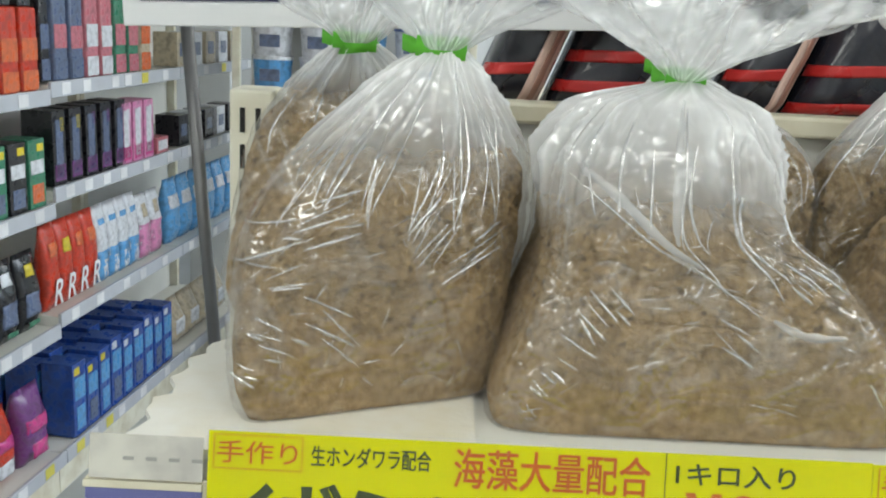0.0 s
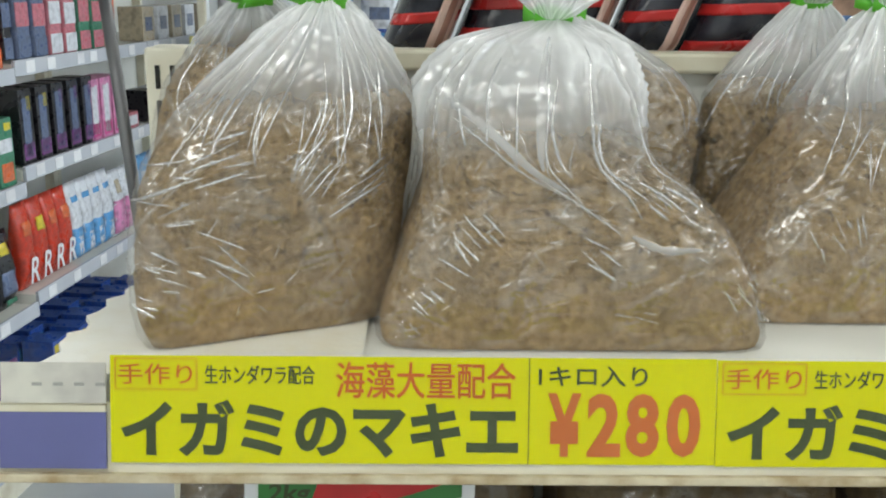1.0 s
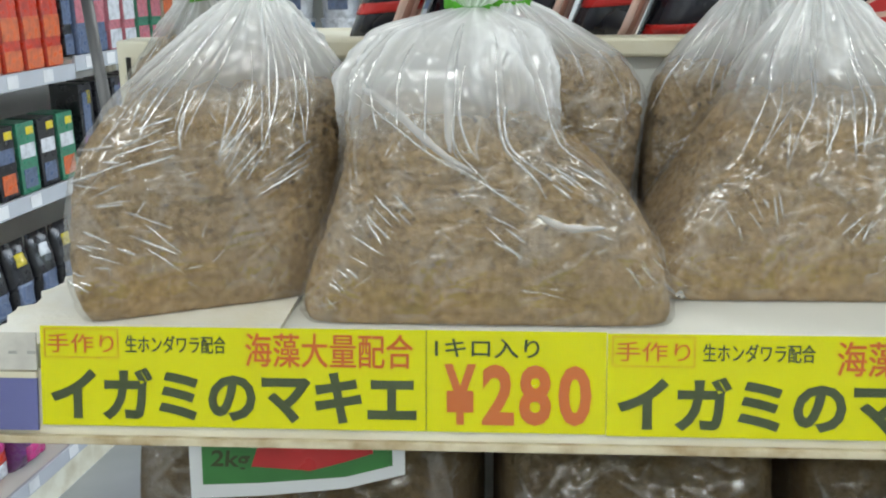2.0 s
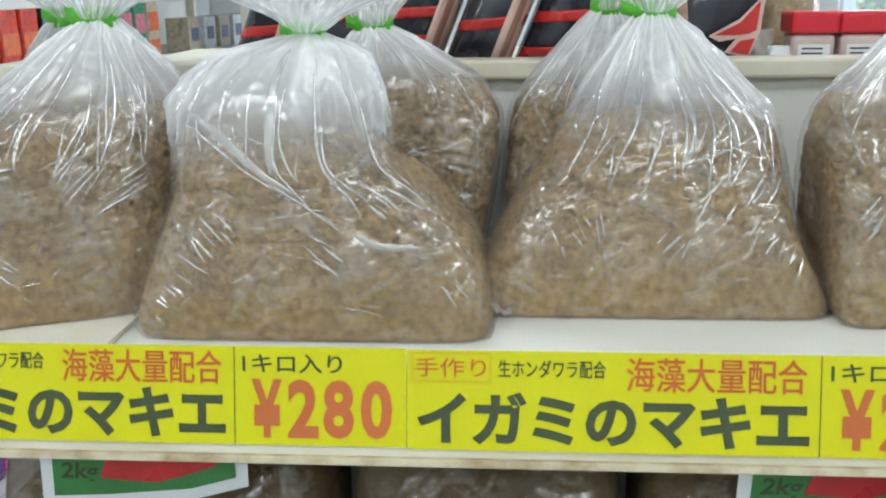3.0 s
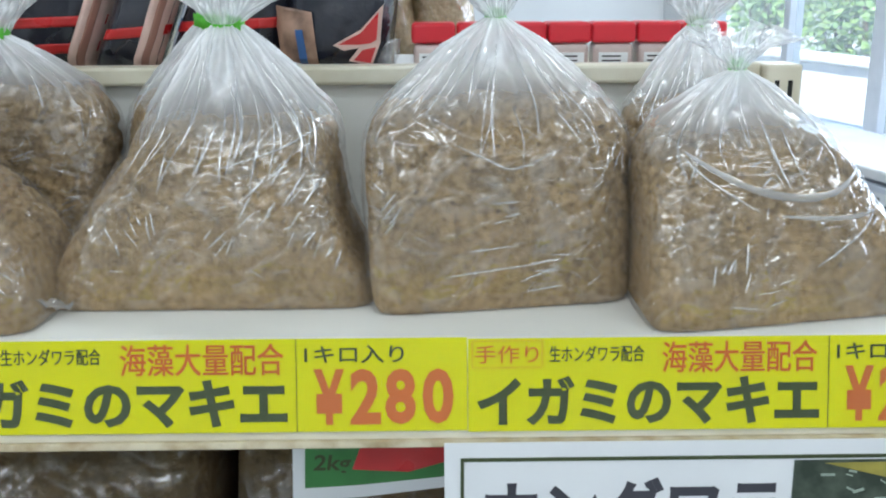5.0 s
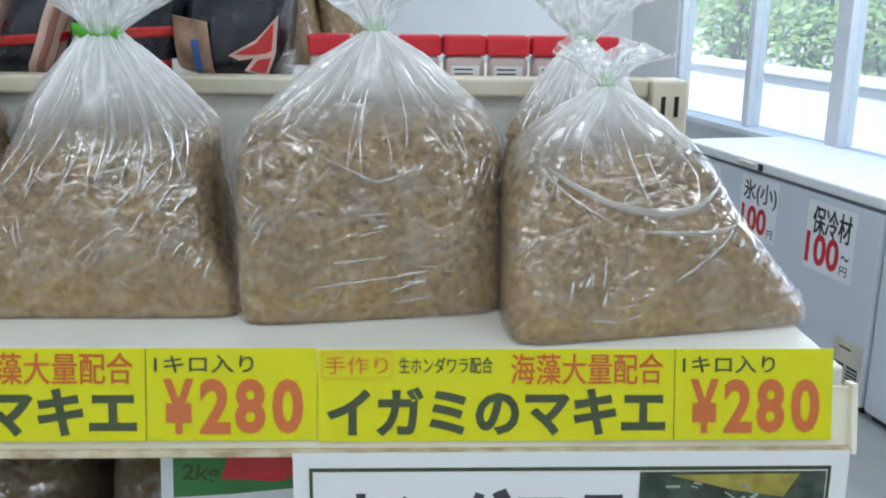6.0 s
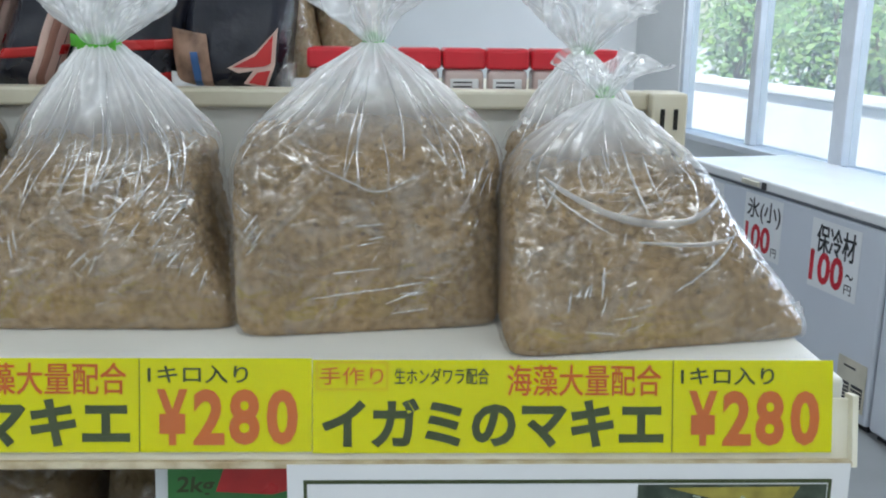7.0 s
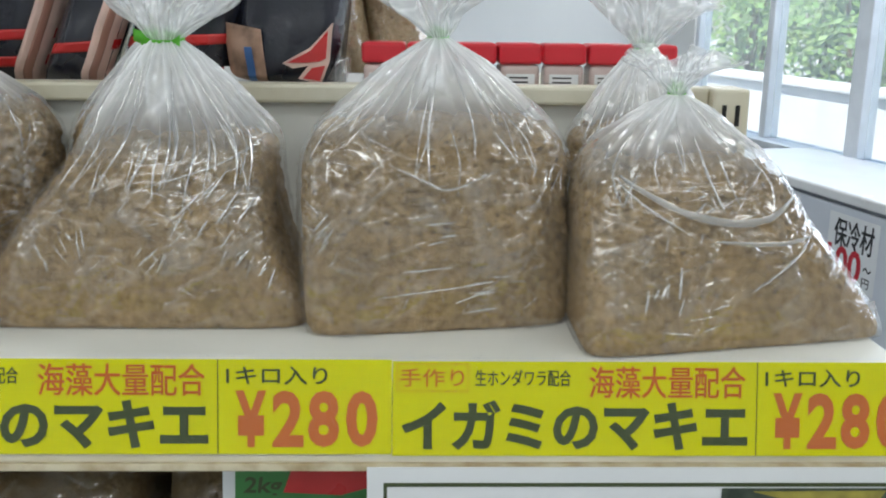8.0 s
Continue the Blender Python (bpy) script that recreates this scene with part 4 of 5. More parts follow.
bait_bag("square-packed clear bag of brown ground bait tied with green tape", [(0, 0.509, 0.672, 0.083, 0.2), (0.012, 0.507, 0.673, 0.083, 0.202), (0.055, 0.505, 0.673, 0.087, 0.205), (0.098, 0.504, 0.673, 0.096, 0.206), (0.116, 0.512, 0.664, 0.108, 0.206)],
         (0.589, 0.18, 1.536), 0.112, 4, (0.0, 0.003), plume=(0.05, 0.036), tape_tail=0, R=0.006, skew=0.16, pleats=13,
         folds_at=((0.0014, (-0.44, 0.133), (-0.1, 0.15), (0.27, 0.166)), (0.0014, (-0.27, 0.22), (0.1, 0.234)), (0.0016, (-0.35, 0.59), (-0.1, 0.53), (0.08, 0.5), (0.4, 0.56))),
         streaks=((0.8, 0.53, 70, 6, 0.012), (0.3, 0.15, 8, 5, 0.02), (-0.8, 0.35, 50, 4, 0.012), (0.0, 0.35, 10, 3, 0.015)))
bait_bag("sagging clear bag of brown ground bait tied with green tape", [(0, 0.669, 0.862, 0.054, 0.168), (0.01, 0.669, 0.858, 0.054, 0.17), (0.035, 0.669, 0.84, 0.058, 0.172), (0.065, 0.67, 0.817, 0.066, 0.175), (0.092, 0.672, 0.802, 0.078, 0.175), (0.11, 0.684, 0.784, 0.09, 0.17)],
         (0.736, 0.13, 1.505), 0.1, 5, (-0.016, 0.006), plume=(0.03, 0.022), tape_tail=0, R=0.0045, skew=0.21, pleats=8, ears=((1, 0.012),),
         folds_at=((0.0016, (-0.74, 0.695), (-0.5, 0.59), (-0.125, 0.46)), (0.005, (-0.7, 0.7), (-0.1, 0.545), (0.45, 0.51), (0.95, 0.61)), (0.003, (0.03, 0.44), (0.53, 0.42), (0.85, 0.44)), (0.002, (0.15, 0.233), (0.55, 0.344), (0.95, 0.478))),
         streaks=((-0.45, 0.25, 65, 6, 0.014), (0.85, 0.3, 40, 8, 0.01), (0.0, 0.6, 20, 4, 0.012), (-0.2, 0.12, 10, 4, 0.02)))
# back row
bait_bag(B_LABEL, [(0, -0.03, 0.09, 0.176, 0.25), (0.02, -0.036, 0.1, 0.174, 0.252), (0.07, -0.03, 0.1, 0.178, 0.252), (0.11, -0.022, 0.096, 0.186, 0.25), (0.13, -0.008, 0.086, 0.194, 0.248)],
         (0.04, 0.19, 1.533), 0.13, 6, (0.0, 0.008), plume=(0.05, 0.045), rest=SH + 0.004, tape_tail=-1, detail=False, pleats=8,
         streaks=((-0.3, 0.5, 70, 8, 0.02), (-0.5, 0.3, 60, 5, 0.015)))
bait_bag(B_LABEL, [(0, 0.178, 0.3, 0.192, 0.255), (0.015, 0.172, 0.308, 0.188, 0.256), (0.06, 0.178, 0.316, 0.19, 0.256), (0.1, 0.19, 0.319, 0.196, 0.256), (0.122, 0.2, 0.305, 0.204, 0.254)],
         (0.233, 0.236, 1.524), 0.116, 7, (0.0, 0.003), plume=(0.05, 0.04), tape_tail=-1, pleats=6,
         streaks=((0.2, 0.5, 10, 3, 0.015), (0.7, 0.3, 15, 4, 0.014), (-0.3, 0.55, 60, 4, 0.01)))
bait_bag(B_LABEL, [(0, 0.326, 0.45, 0.214, 0.256), (0.015, 0.322, 0.456, 0.212, 0.257), (0.06, 0.322, 0.456, 0.214, 0.257), (0.105, 0.328, 0.45, 0.218, 0.256)],
         (0.392, 0.236, 1.533), 0.106, 8, (-0.004, 0.003), plume=(0.05, 0.035), tape_tail=0, detail=False)
bait_bag(B_LABEL, [(0, 0.685, 0.79, 0.19, 0.252), (0.02, 0.68, 0.8, 0.186, 0.254), (0.07, 0.68, 0.8, 0.188, 0.254), (0.1, 0.684, 0.79, 0.196, 0.252)],
         (0.738, 0.232, 1.528), 0.1, 9, (-0.004, 0.003), plume=(0.05, 0.034), tape_tail=0, R=0.007)


# ---- pouches and packs ----
def pillow(w, h, d, u0=0.0, u1=1.0, v0=0.0, v1=1.0, lift=0.0, shear=0.0, seed=0, back=True, slope=0.0, nu=22, nv=22, crush=0.005, seal=0.08, edge=4):
    """A soft filled pouch standing on its base, front to -y; or with back=False a patch of its front, lifted off it."""
    off = Vector((seed * 1.7, seed * 2.9, seed * 0.7))
    bm = bmesh.new()
    def depth(u, v):
        e = 1 - abs(2 * u - 1) ** edge
        top = min(1, max(0, (1 - v) / 0.45)) ** 0.7
        bot = min(1, 0.35 + v / seal * 0.65)
        return d / 2 * max(0.0, e) ** 0.5 * top * bot
    def pt(u, v, side, lift):
        z = v * h
        x = (u - 0.5) * w
        q = Vector((x * 28, side * 2, z * 28)) + off
        y = side * (depth(u, v) + (noise.noise(q) * crush + noise.noise(q * 2.5) * crush * 0.5) * min(1, 8 * min(u, 1 - u, 1 - v + 0.02)) + lift)
        return Vector((x + shear * z, y, z))
    sides = (-1, 1) if back else (-1,)
    for side in sides:
        g = []
        for i in range(nv + 1):
            row = []
            for j in range(nu + 1):
                u = u0 + (u1 - u0) * j / nu
                v = v0 + (v1 - v0) * i / nv + slope * (u - u0) / max(1e-6, u1 - u0)
                row.append(bm.verts.new(pt(u, v, side, lift)))
            g.append(row)
        for i in range(nv):
            for j in range(nu):
                f = (g[i][j], g[i][j + 1], g[i + 1][j + 1], g[i + 1][j])
                bm.faces.new(f if side < 0 else f[::-1])
    if back:
        bmesh.ops.remove_doubles(bm, verts=bm.verts, dist=0.0006)
        bmesh.ops.holes_fill(bm, edges=[e for e in bm.edges if e.is_boundary])
        bmesh.ops.recalc_face_normals(bm, faces=bm.faces)
    else:
        solid_patch = bmesh.ops.extrude_face_region(bm, geom=bm.faces[:])
        for gq in solid_patch["geom"]:
            if isinstance(gq, bmesh.types.BMVert):
                gq.co.y -= 0.0004
        bmesh.ops.recalc_face_normals(bm, faces=bm.faces)
    return bm


TOP = 1.4857
# black pouches on top of the gondola, leaning on one another
for k, (x, w, strip, bands) in enumerate([(0.128, 0.05, 1, (0.14,)), (0.212, 0.112, 1, (0.2, 0.09)), (0.297, 0.052, 1, (0.16,)), (0.372, 0.092, 0, (0.19, 0.05))]):
    p = thing("bait_pouch", pose(x, 0.335 + 0.006 * (k % 2), TOP, 0, 0, 0), "glossy black foil bait pouch with red bands and tan seam", "pouch", "black bait pouches")
    part("pouch", pillow(w, 0.19, 0.07, shear=0.40, seed=20 + k), M_BLACKFOIL, p, smooth=True)
    for b in bands:
        part("band", pillow(w, 0.19, 0.07, 0.02, 0.99, b, b + 0.042, 0.0008, 0.40, 20 + k, False, 0.02, nv=4), M_REDSTRIPE, p, "red printed band", True)
    if strip:
        f = 0.017 / w
        part("seam", pillow(w, 0.19, 0.07, 1.0 - f * 1.0, 1.0 - f * 0.02, 0.0, 0.97, 0.0016, 0.40, 20 + k, False, nu=5), M_TANSEAM, p, "tan crinkled seam", True)
        part("seam_line", pillow(w, 0.19, 0.07, 1.0 - f * 0.65, 1.0 - f * 0.35, 0.0, 0.97, 0.0022, 0.40, 20 + k, False, nu=3), mat("brown seam line", (0.4, 0.2, 0.15), 0.35, bump=0.1), p, "", True)
p = thing("bait_pouch", pose(0.468, 0.335, TOP), "black foil bait pouch with a red wing mark and tan corner", "pouch", "black bait pouches")
part("pouch", pillow(0.09, 0.19, 0.07, shear=0.12, seed=31), M_BLACKFOIL, p, smooth=True)
part("picture", pillow(0.09, 0.19, 0.07, 0.06, 0.4, 0.03, 0.3, 0.001, -0.1, 31, False, -0.03), mat("brown bait picture", (0.42, 0.26, 0.18), 0.35, var=0.35, scale=60, bump=0.1), p, "brown and grey printed picture", True)
part("blue_mark", pillow(0.09, 0.19, 0.07, 0.24, 0.31, 0.06, 0.2, 0.0018, -0.12, 31, False), mat("blue print", (0.06, 0.16, 0.4), 0.35, bump=0), p, "", True)
wing_out = [(0.0, 0.016), (0.022, 0.028), (0.04, 0.047), (0.038, 0.03), (0.037, 0.018), (0.03, 0.0), (0.012, 0.004), (0.02, 0.014), (0.008, 0.012)]
wing_in = [(0.004, 0.0165), (0.022, 0.0255), (0.036, 0.041), (0.035, 0.029), (0.034, 0.02), (0.029, 0.0175), (0.02, 0.0165)]
wing_in2 = [(0.016, 0.0045), (0.029, 0.0025), (0.0335, 0.0145), (0.023, 0.0125)]
for nm, pts, y, m_ in (("mark_outline", wing_out, -0.0405, M_TANSEAM), ("mark", wing_in, -0.0415, M_REDSTRIPE), ("mark", wing_in2, -0.0415, M_REDSTRIPE)):
    part(nm, slab([(a + 0.002, b + 0.01) for a, b in pts], y, y + 0.0008), m_, p)
# loose small packets between the pouches and the tubs
for k, (x, y, w, h, d, m_, lab) in enumerate([(0.512, 0.315, 0.02, 0.03, 0.02, M_FILM_TOP, "small crumpled clear bait packet"), (0.526, 0.31, 0.018, 0.018, 0.015, M_PAPER, "small white printed packet"), (0.436, 0.315, 0.03, 0.022, 0.02, M_PAPER, "small folded white paper packet")]):
    pk = thing("packet", pose(x, y, TOP), lab, "packet")
    part("wrapper", pillow(w, h, d, seed=40 + k, crush=0.002), m_, pk, smooth=True)
# pale pellet bags behind
for k, (x, y, w, h) in enumerate([(0.512, 0.43, 0.062, 0.16), (0.563, 0.44, 0.058, 0.15)]):
    pk = thing("pellet_bag", pose(x, y, TOP, 0, 0, 0), "clear bag of pale straw-coloured pellets", "pellet bag", "pellet bags")
    part("pellets", pillow(w, h, 0.09, seed=50 + k, shear=-0.2 + 0.08 * k, seal=0.2), M_STRAW, pk, smooth=True)
    part("film", pillow(w, h, 0.09, seed=50 + k, shear=-0.2 + 0.08 * k, lift=0.0012, seal=0.2), M_FILM, pk, smooth=True)


def tub():
    t = thing("tub", pose(0, 0, 0), "cloudy plastic bait tub with red lid and white label", "tub", "red-lidded tubs")
    part("body", box(-0.0158, 0.0158, -0.0158, 0.0158, 0, 0.0262, 0.004, 3), M_TUBBODY, t)
    part("lid", box(-0.0174, 0.0174, -0.0174, 0.0174, 0.0264, 0.0425, 0.003, 3), M_REDLID, t, "red lid")
    part("label", box(-0.0115, 0.0115, -0.0166, -0.016, 0.003, 0.019, 0.0), M_PAPER, t, "white paper label")
    for z in (0.0155, 0.012):
        part("printed_bar", box(-0.009, 0.006, -0.0169, -0.01665, z, z + 0.0012), M_INK_BLACK, t)
    return t


first_tub = tub()
first_tub.matrix_world = pose(0.5485, 0.318, TOP)
for k in range(1, 7):
    copy_thing(first_tub, pose(0.5485 + 0.0357 * k, 0.318 + 0.0015 * (k % 2), TOP, 0, 0, (k * 37 % 7) - 3))

# sign on a steel pole at the end of the rack
st = thing("sign_stand", pose(-0.066, 0.302, 1.2), "grey steel pole carrying a white-framed navy sign board", "sign stand")
bm = bmesh.new()
bmesh.ops.create_cone(bm, segments=20, radius1=0.0045, radius2=0.0045, depth=0.34, cap_ends=True, matrix=Matrix.Translation((-0.008, 0, 0.17)) @ Euler((0, radians(-4.5), 0)).to_matrix().to_4x4())
part("pole", bm, M_POLE, st, "dull grey steel pole", True)
part("clamp", box(-0.006, 0.02, -0.012, 0.012, 0.0, 0.03, 0.003), M_POLE, st)
TILT_B = pose(-0.058, -0.014, 0.333, 0, -2.3, 0)
bd = part("board", box(0, 0.33, -0.004, 0.004, 0, 0.13, 0.001), M_PAPER, st, "white sign board")
bd.matrix_local = TILT_B
pn = part("panel", box(0.012, 0.318, -0.0052, -0.0042, 0.0165, 0.118), mat("navy sign print", (0.03, 0.035, 0.12), 0.4, bump=0.02), bd, "navy printed panel")

# ---- the shelf below: two-kilo bags with green cards, and a poster ----
def big_bag(x, w, seed, card):
    t = thing("large_bait_bag", pose(x, 0.165, 1.0955), "large clear bag of brown shade-darkened paste bait" + (" with a green price card" if card else ""), "bag of bait", "large bait bags")
    part("contents", pillow(w, 0.235, 0.155, seed=seed, seal=0.3, edge=9), M_MASH_SHADED, t, "dense brown paste, darkened for shade", True)
    part("film", pillow(w, 0.235, 0.155, seed=seed, lift=0.0015, seal=0.3, crush=0.006, edge=9), M_FILM_SHADED, t, "clear polythene", True)
    if card:
        c = part("card", slab([(-0.063, -0.055), (-0.02, -0.052), (0.03, -0.046), (0.065, -0.036), (0.066, 0.03), (-0.06, 0.03)], -0.0006, 0.0006), M_PAPER, t, "white-edged price card")
        c.matrix_local = Matrix.Translation((card[0], -0.094, 0.203))
        part("print", slab([(-0.055, -0.045), (-0.02, -0.043), (0.03, -0.038), (0.058, -0.03), (0.058, 0.03), (-0.052, 0.03)], -0.0014, -0.0008), M_CARDGREEN, c, "green print")
        part("red_print", slab([(-0.025, -0.032), (0.01, -0.034), (0.03, -0.028), (0.047, -0.022), (0.044, 0.0), (0.02, 0.01), (-0.008, 0.004), (-0.018, -0.012)], -0.0021, -0.0016), M_REDSTRIPE, c, "red price print")
        part("picture", slab([(-0.045, -0.012), (-0.018, -0.01), (-0.018, 0.012), (-0.045, 0.01)], -0.0021, -0.0016), M_PAPER, c)
        part("picture_print", slab([(-0.041, -0.006), (-0.022, -0.004), (-0.024, 0.006), (-0.038, 0.005)], -0.0026, -0.0022), mat("grey print", (0.2, 0.2, 0.2), 0.5, bump=0), c)
        letters("2kg", -0.05, -0.027, -0.036, -0.022, M_INK_GREEN, c, bold=0.02, y=-0.0015, slant=0.15)
    return t


big_bag(0.101, 0.23, 60, (0.005, 0))
big_bag(0.312, 0.18, 61, None)
big_bag(0.492, 0.17, 62, (0.028, 0))
big_bag(0.68, 0.2, 63, None)

pt = thing("poster", pose(0.551, -0.0165, 1.3265, -1.5, 0, 0), "white poster with black lettering and a seaweed photo", "poster")
part("sheet", box(0, 0.2965, 0.0, 0.0008, -0.21, 0), M_PAPER, pt)
for a, b, c, d in ((0.0085, 0.287, -0.0105, -0.0085), (0.0085, 0.0103, -0.2, -0.0107), (0.2853, 0.287, -0.2, -0.0107), (0.0085, 0.287, -0.202, -0.2002)):
    part("border", box(a, b, -0.0004, 0.0, c, d), M_INK_GREEN, pt, "thin black border")
letters("ホンダワラ", 0.02, 0.178, -0.058, -0.0205, M_FADED, pt, bold=0.03, y=-0.0001)
M_PHOTO = mat("dark seaweed photo", (0.03, 0.045, 0.03), 0.35, var=0.3, scale=70, fine=200, bump=0, tint=(0.11, 0.14, 0.1))
part("photo", box(0.184, 0.2845, -0.0006, 0.0, -0.2, -0.0115), M_PHOTO, pt, "dark green seaweed photo")
rs = random.Random(8)
bm = bmesh.new()
for k in range(60):
    x, z = rs.uniform(0.194, 0.28), rs.uniform(-0.075, -0.018)
    if x > 0.245 and rs.random() < 0.6:
        continue
    l, a = rs.uniform(0.003, 0.009), rs.uniform(-0.7, 0.7)
    bmesh.ops.create_cube(bm, size=1, matrix=Matrix.Translation((x, -0.0009, z)) @ Euler((0, a, 0)).to_matrix().to_4x4() @ Matrix.Diagonal((l, 0.0004, rs.uniform(0.0006, 0.0016), 1)))
part("weed_print", bm, mat("pale weed print", (0.42, 0.5, 0.42), 0.4, bump=0), pt, "pale fronds in the photo")
part("sand_print", slab([(0.2, -0.013), (0.27, -0.0125), (0.262, -0.026), (0.235, -0.022)], -0.0011, -0.0007), mat("yellow print", (0.4, 0.34, 0.06), 0.4, var=0.25, scale=80, bump=0), pt)


# ---- chest freezers along the window ----
def freezer(s0, s1, notices):
    t = thing("chest_freezer", FRZ @ pose(0, (s0 + s1) / 2, 0), "white chest freezer with taped price notices" if notices else "white chest freezer beside another freezer", "freezer", "chest freezers")
    h = (s1 - s0) / 2
    part("body", box(0, 0.62, -h, h, 0.03, 0.80, 0.012), M_FREEZER, t)
    part("kick", box(0.03, 0.6, -h + 0.02, h - 0.02, 0.0, 0.0295), M_DARK, t)
    part("gasket", box(0.004, 0.615, -h + 0.004, h - 0.004, 0.8005, 0.8123), M_GASKET, t, "grey rubber gasket")
    part("lid", box(-0.006, 0.62, -h, h, 0.8125, 0.86, 0.012, 3), M_FRZLID, t, "white lid")
    part("handle", box(-0.02, -0.0065, -0.12 + 0.2, 0.02 + 0.2, 0.822, 0.845, 0.004), M_BEIGE, t, "grey lid handle")
    part("lock", box(-0.016, -0.0065, 0.03, 0.06, 0.818, 0.85, 0.003), M_DARK, t)
    g = part("grille", box(-0.006, -0.0005, -h + 0.02, -h + 0.19, 0.075, 0.27, 0.003), M_BEIGE, t, "beige plastic grille")
    for k in range(2):
        part("vent", box(-0.0085, -0.0062, -h + 0.03 + 0.08 * k, -h + 0.095 + 0.08 * k, 0.095, 0.175), M_DARK, g)
        for q in range(5):
            part("louvre", box(-0.0105, -0.0087, -h + 0.03 + 0.08 * k, -h + 0.095 + 0.08 * k, 0.1 + 0.015 * q, 0.104 + 0.015 * q), M_BEIGE, g)
    part("printed_bar", box(-0.0072, -0.0062, -h + 0.08, -h + 0.15, 0.235, 0.243), M_INK_BLACK, g)
    return t


freezer(-0.055, 1.47, True)
freezer(-1.6, -0.075, False)


def notice(s, z, w, h, lines):
    """A paper notice taped to the freezer's front; its lines run along the front."""
    t = thing("price_notice", FRZ @ pose(-0.0012, s, z, 0, 0, -90), "white paper notice with black and red lettering", "notice", "freezer notices")
    part("sheet", box(-w / 2, w / 2, -0.0008, 0.0, 0, h), M_PAPER, t)
    for words, a, b, c, d, m_, bold in lines:
        letters(words, (a - 0.5) * w, (b - 0.5) * w, c * h, d * h, m_, t, bold=max(0, bold), y=-0.0012, heavy=max(0, -bold))


notice(0.236, 0.485, 0.31, 0.285, [("保冷材", 0.12, 0.9, 0.53, 0.93, M_INK_BLACK, -0.004), ("100", 0.02, 0.72, 0.08, 0.55, M_INK_CRIMSON, 0.03), ("円", 0.76, 0.9, 0.08, 0.22, M_INK_BLACK, 0.01), ("～", 0.76, 0.92, 0.3, 0.37, M_INK_BLACK, 0.02)])
notice(0.755, 0.51, 0.3, 0.275, [("氷(小)", 0.08, 0.95, 0.55, 0.93, M_INK_BLACK, -0.003), ("100", 0.06, 0.74, 0.08, 0.52, M_INK_CRIMSON, 0.03), ("円", 0.78, 0.92, 0.08, 0.22, M_INK_BLACK, 0.01)])
notice(1.25, 0.51, 0.3, 0.275, [("100", 0.06, 0.74, 0.08, 0.52, M_INK_CRIMSON, 0.03)])

# ---- the wall of tackle shelves across the aisle ----
GL = pose(-1.049, 2.431, 0, 0, 0, -7)
M_GREY = mat("pale grey shelf strip", (0.5, 0.52, 0.56), 0.4, var=0.05, bump=0.02)
M_TAG = mat("white price tag", (0.82, 0.82, 0.83), 0.5, bump=0)
M_TAGY = mat("yellow price tag", (0.75, 0.66, 0.1), 0.5, bump=0)
P = {}
for nm, c in {"blue": (0.03, 0.09, 0.38), "sky": (0.12, 0.38, 0.72), "red": (0.62, 0.05, 0.02), "orange": (0.75, 0.16, 0.05), "black": (0.018, 0.018, 0.022), "pink": (0.75, 0.28, 0.5), "rose": (0.62, 0.2, 0.24), "slate": (0.13, 0.17, 0.28), "green": (0.05, 0.24, 0.14), "white": (0.78, 0.8, 0.84), "purple": (0.2, 0.06, 0.24), "yellow": (0.75, 0.6, 0.04), "beige": (0.55, 0.47, 0.34), "magenta": (0.68, 0.06, 0.28)}.items():
    P[nm] = mat(nm + " glossy print", c, 0.28, var=0.28, scale=42, fine=60, bump=0.25, coat=0.3)


def rack_unit(y0, y1, levels, name="tackle_rack"):
    t = thing(name, GL @ pose(0, y0, 0), "white enamelled tackle shelves full of packets", "shelf rack", "tackle racks")
    w = y1 - y0
    part("back_panel", box(-0.47, -0.45, 0.0, w, 0.0, 2.1), M_PANEL, t)
    for yy in (0.0, w - 0.03):
        part("post", box(-0.4495, -0.41, yy, yy + 0.03, 0.0, 2.1, 0.003), M_STEEL, t)
    for z, d in levels:
        sh = part("shelf", box(-0.449, -0.012 if d > 0.4 else -0.06, 0.001, w - 0.001, z - 0.04, z - 0.006, 0.002), M_SHELF, t)
        x1 = 0.0 if d > 0.4 else -0.048
        part("price_strip", box(x1 - 0.0115, x1, 0.001, w - 0.001, z - 0.042, z + 0.004, 0.002), M_GREY, sh, "pale grey price strip")
        rr = random.Random(int(z * 100 + y0 * 10))
        yy = 0.06
        while yy < w - 0.1:
            part("price_tag", box(x1 + 0.0002, x1 + 0.0014, yy, yy + 0.05, z - 0.036, z - 0.001), M_TAG if rr.random() < 0.9 else M_TAGY, sh)
            yy += rr.uniform(0.09, 0.22)
    part("base", box(-0.449, -0.03, 0.001, w - 0.001, 0.0, 0.1), M_STEEL, t)
    return t


LV = [(0.15, 0.45), (0.60, 0.45), (0.99, 0.45), (1.30, 0.45), (1.68, 0.45)]
rack_unit(0.0, 0.95, LV)
rack_unit(0.952, 1.9, LV)
rack_unit(-0.952, -0.002, [(0.15, 0.45), (0.57, 0.45), (0.945, 0.45), (1.28, 0.45), (1.68, 0.45)])


def carton(x, y, z, w, h, d, body, marks, label, group, cat="box", turn=0.0):
    t = thing("carton", GL @ pose(x, y, z, 0, 0, 90 + turn), label, cat, group)
    part("box", box(-w / 2, w / 2, 0, d, 0, h, 0.002), P[body], t)
    for a, b, c, e, m_ in marks:
        part("print", box(-w / 2 + a * w, -w / 2 + b * w, -0.0012, -0.0002, c * h, e * h), P[m_], t)
    return t


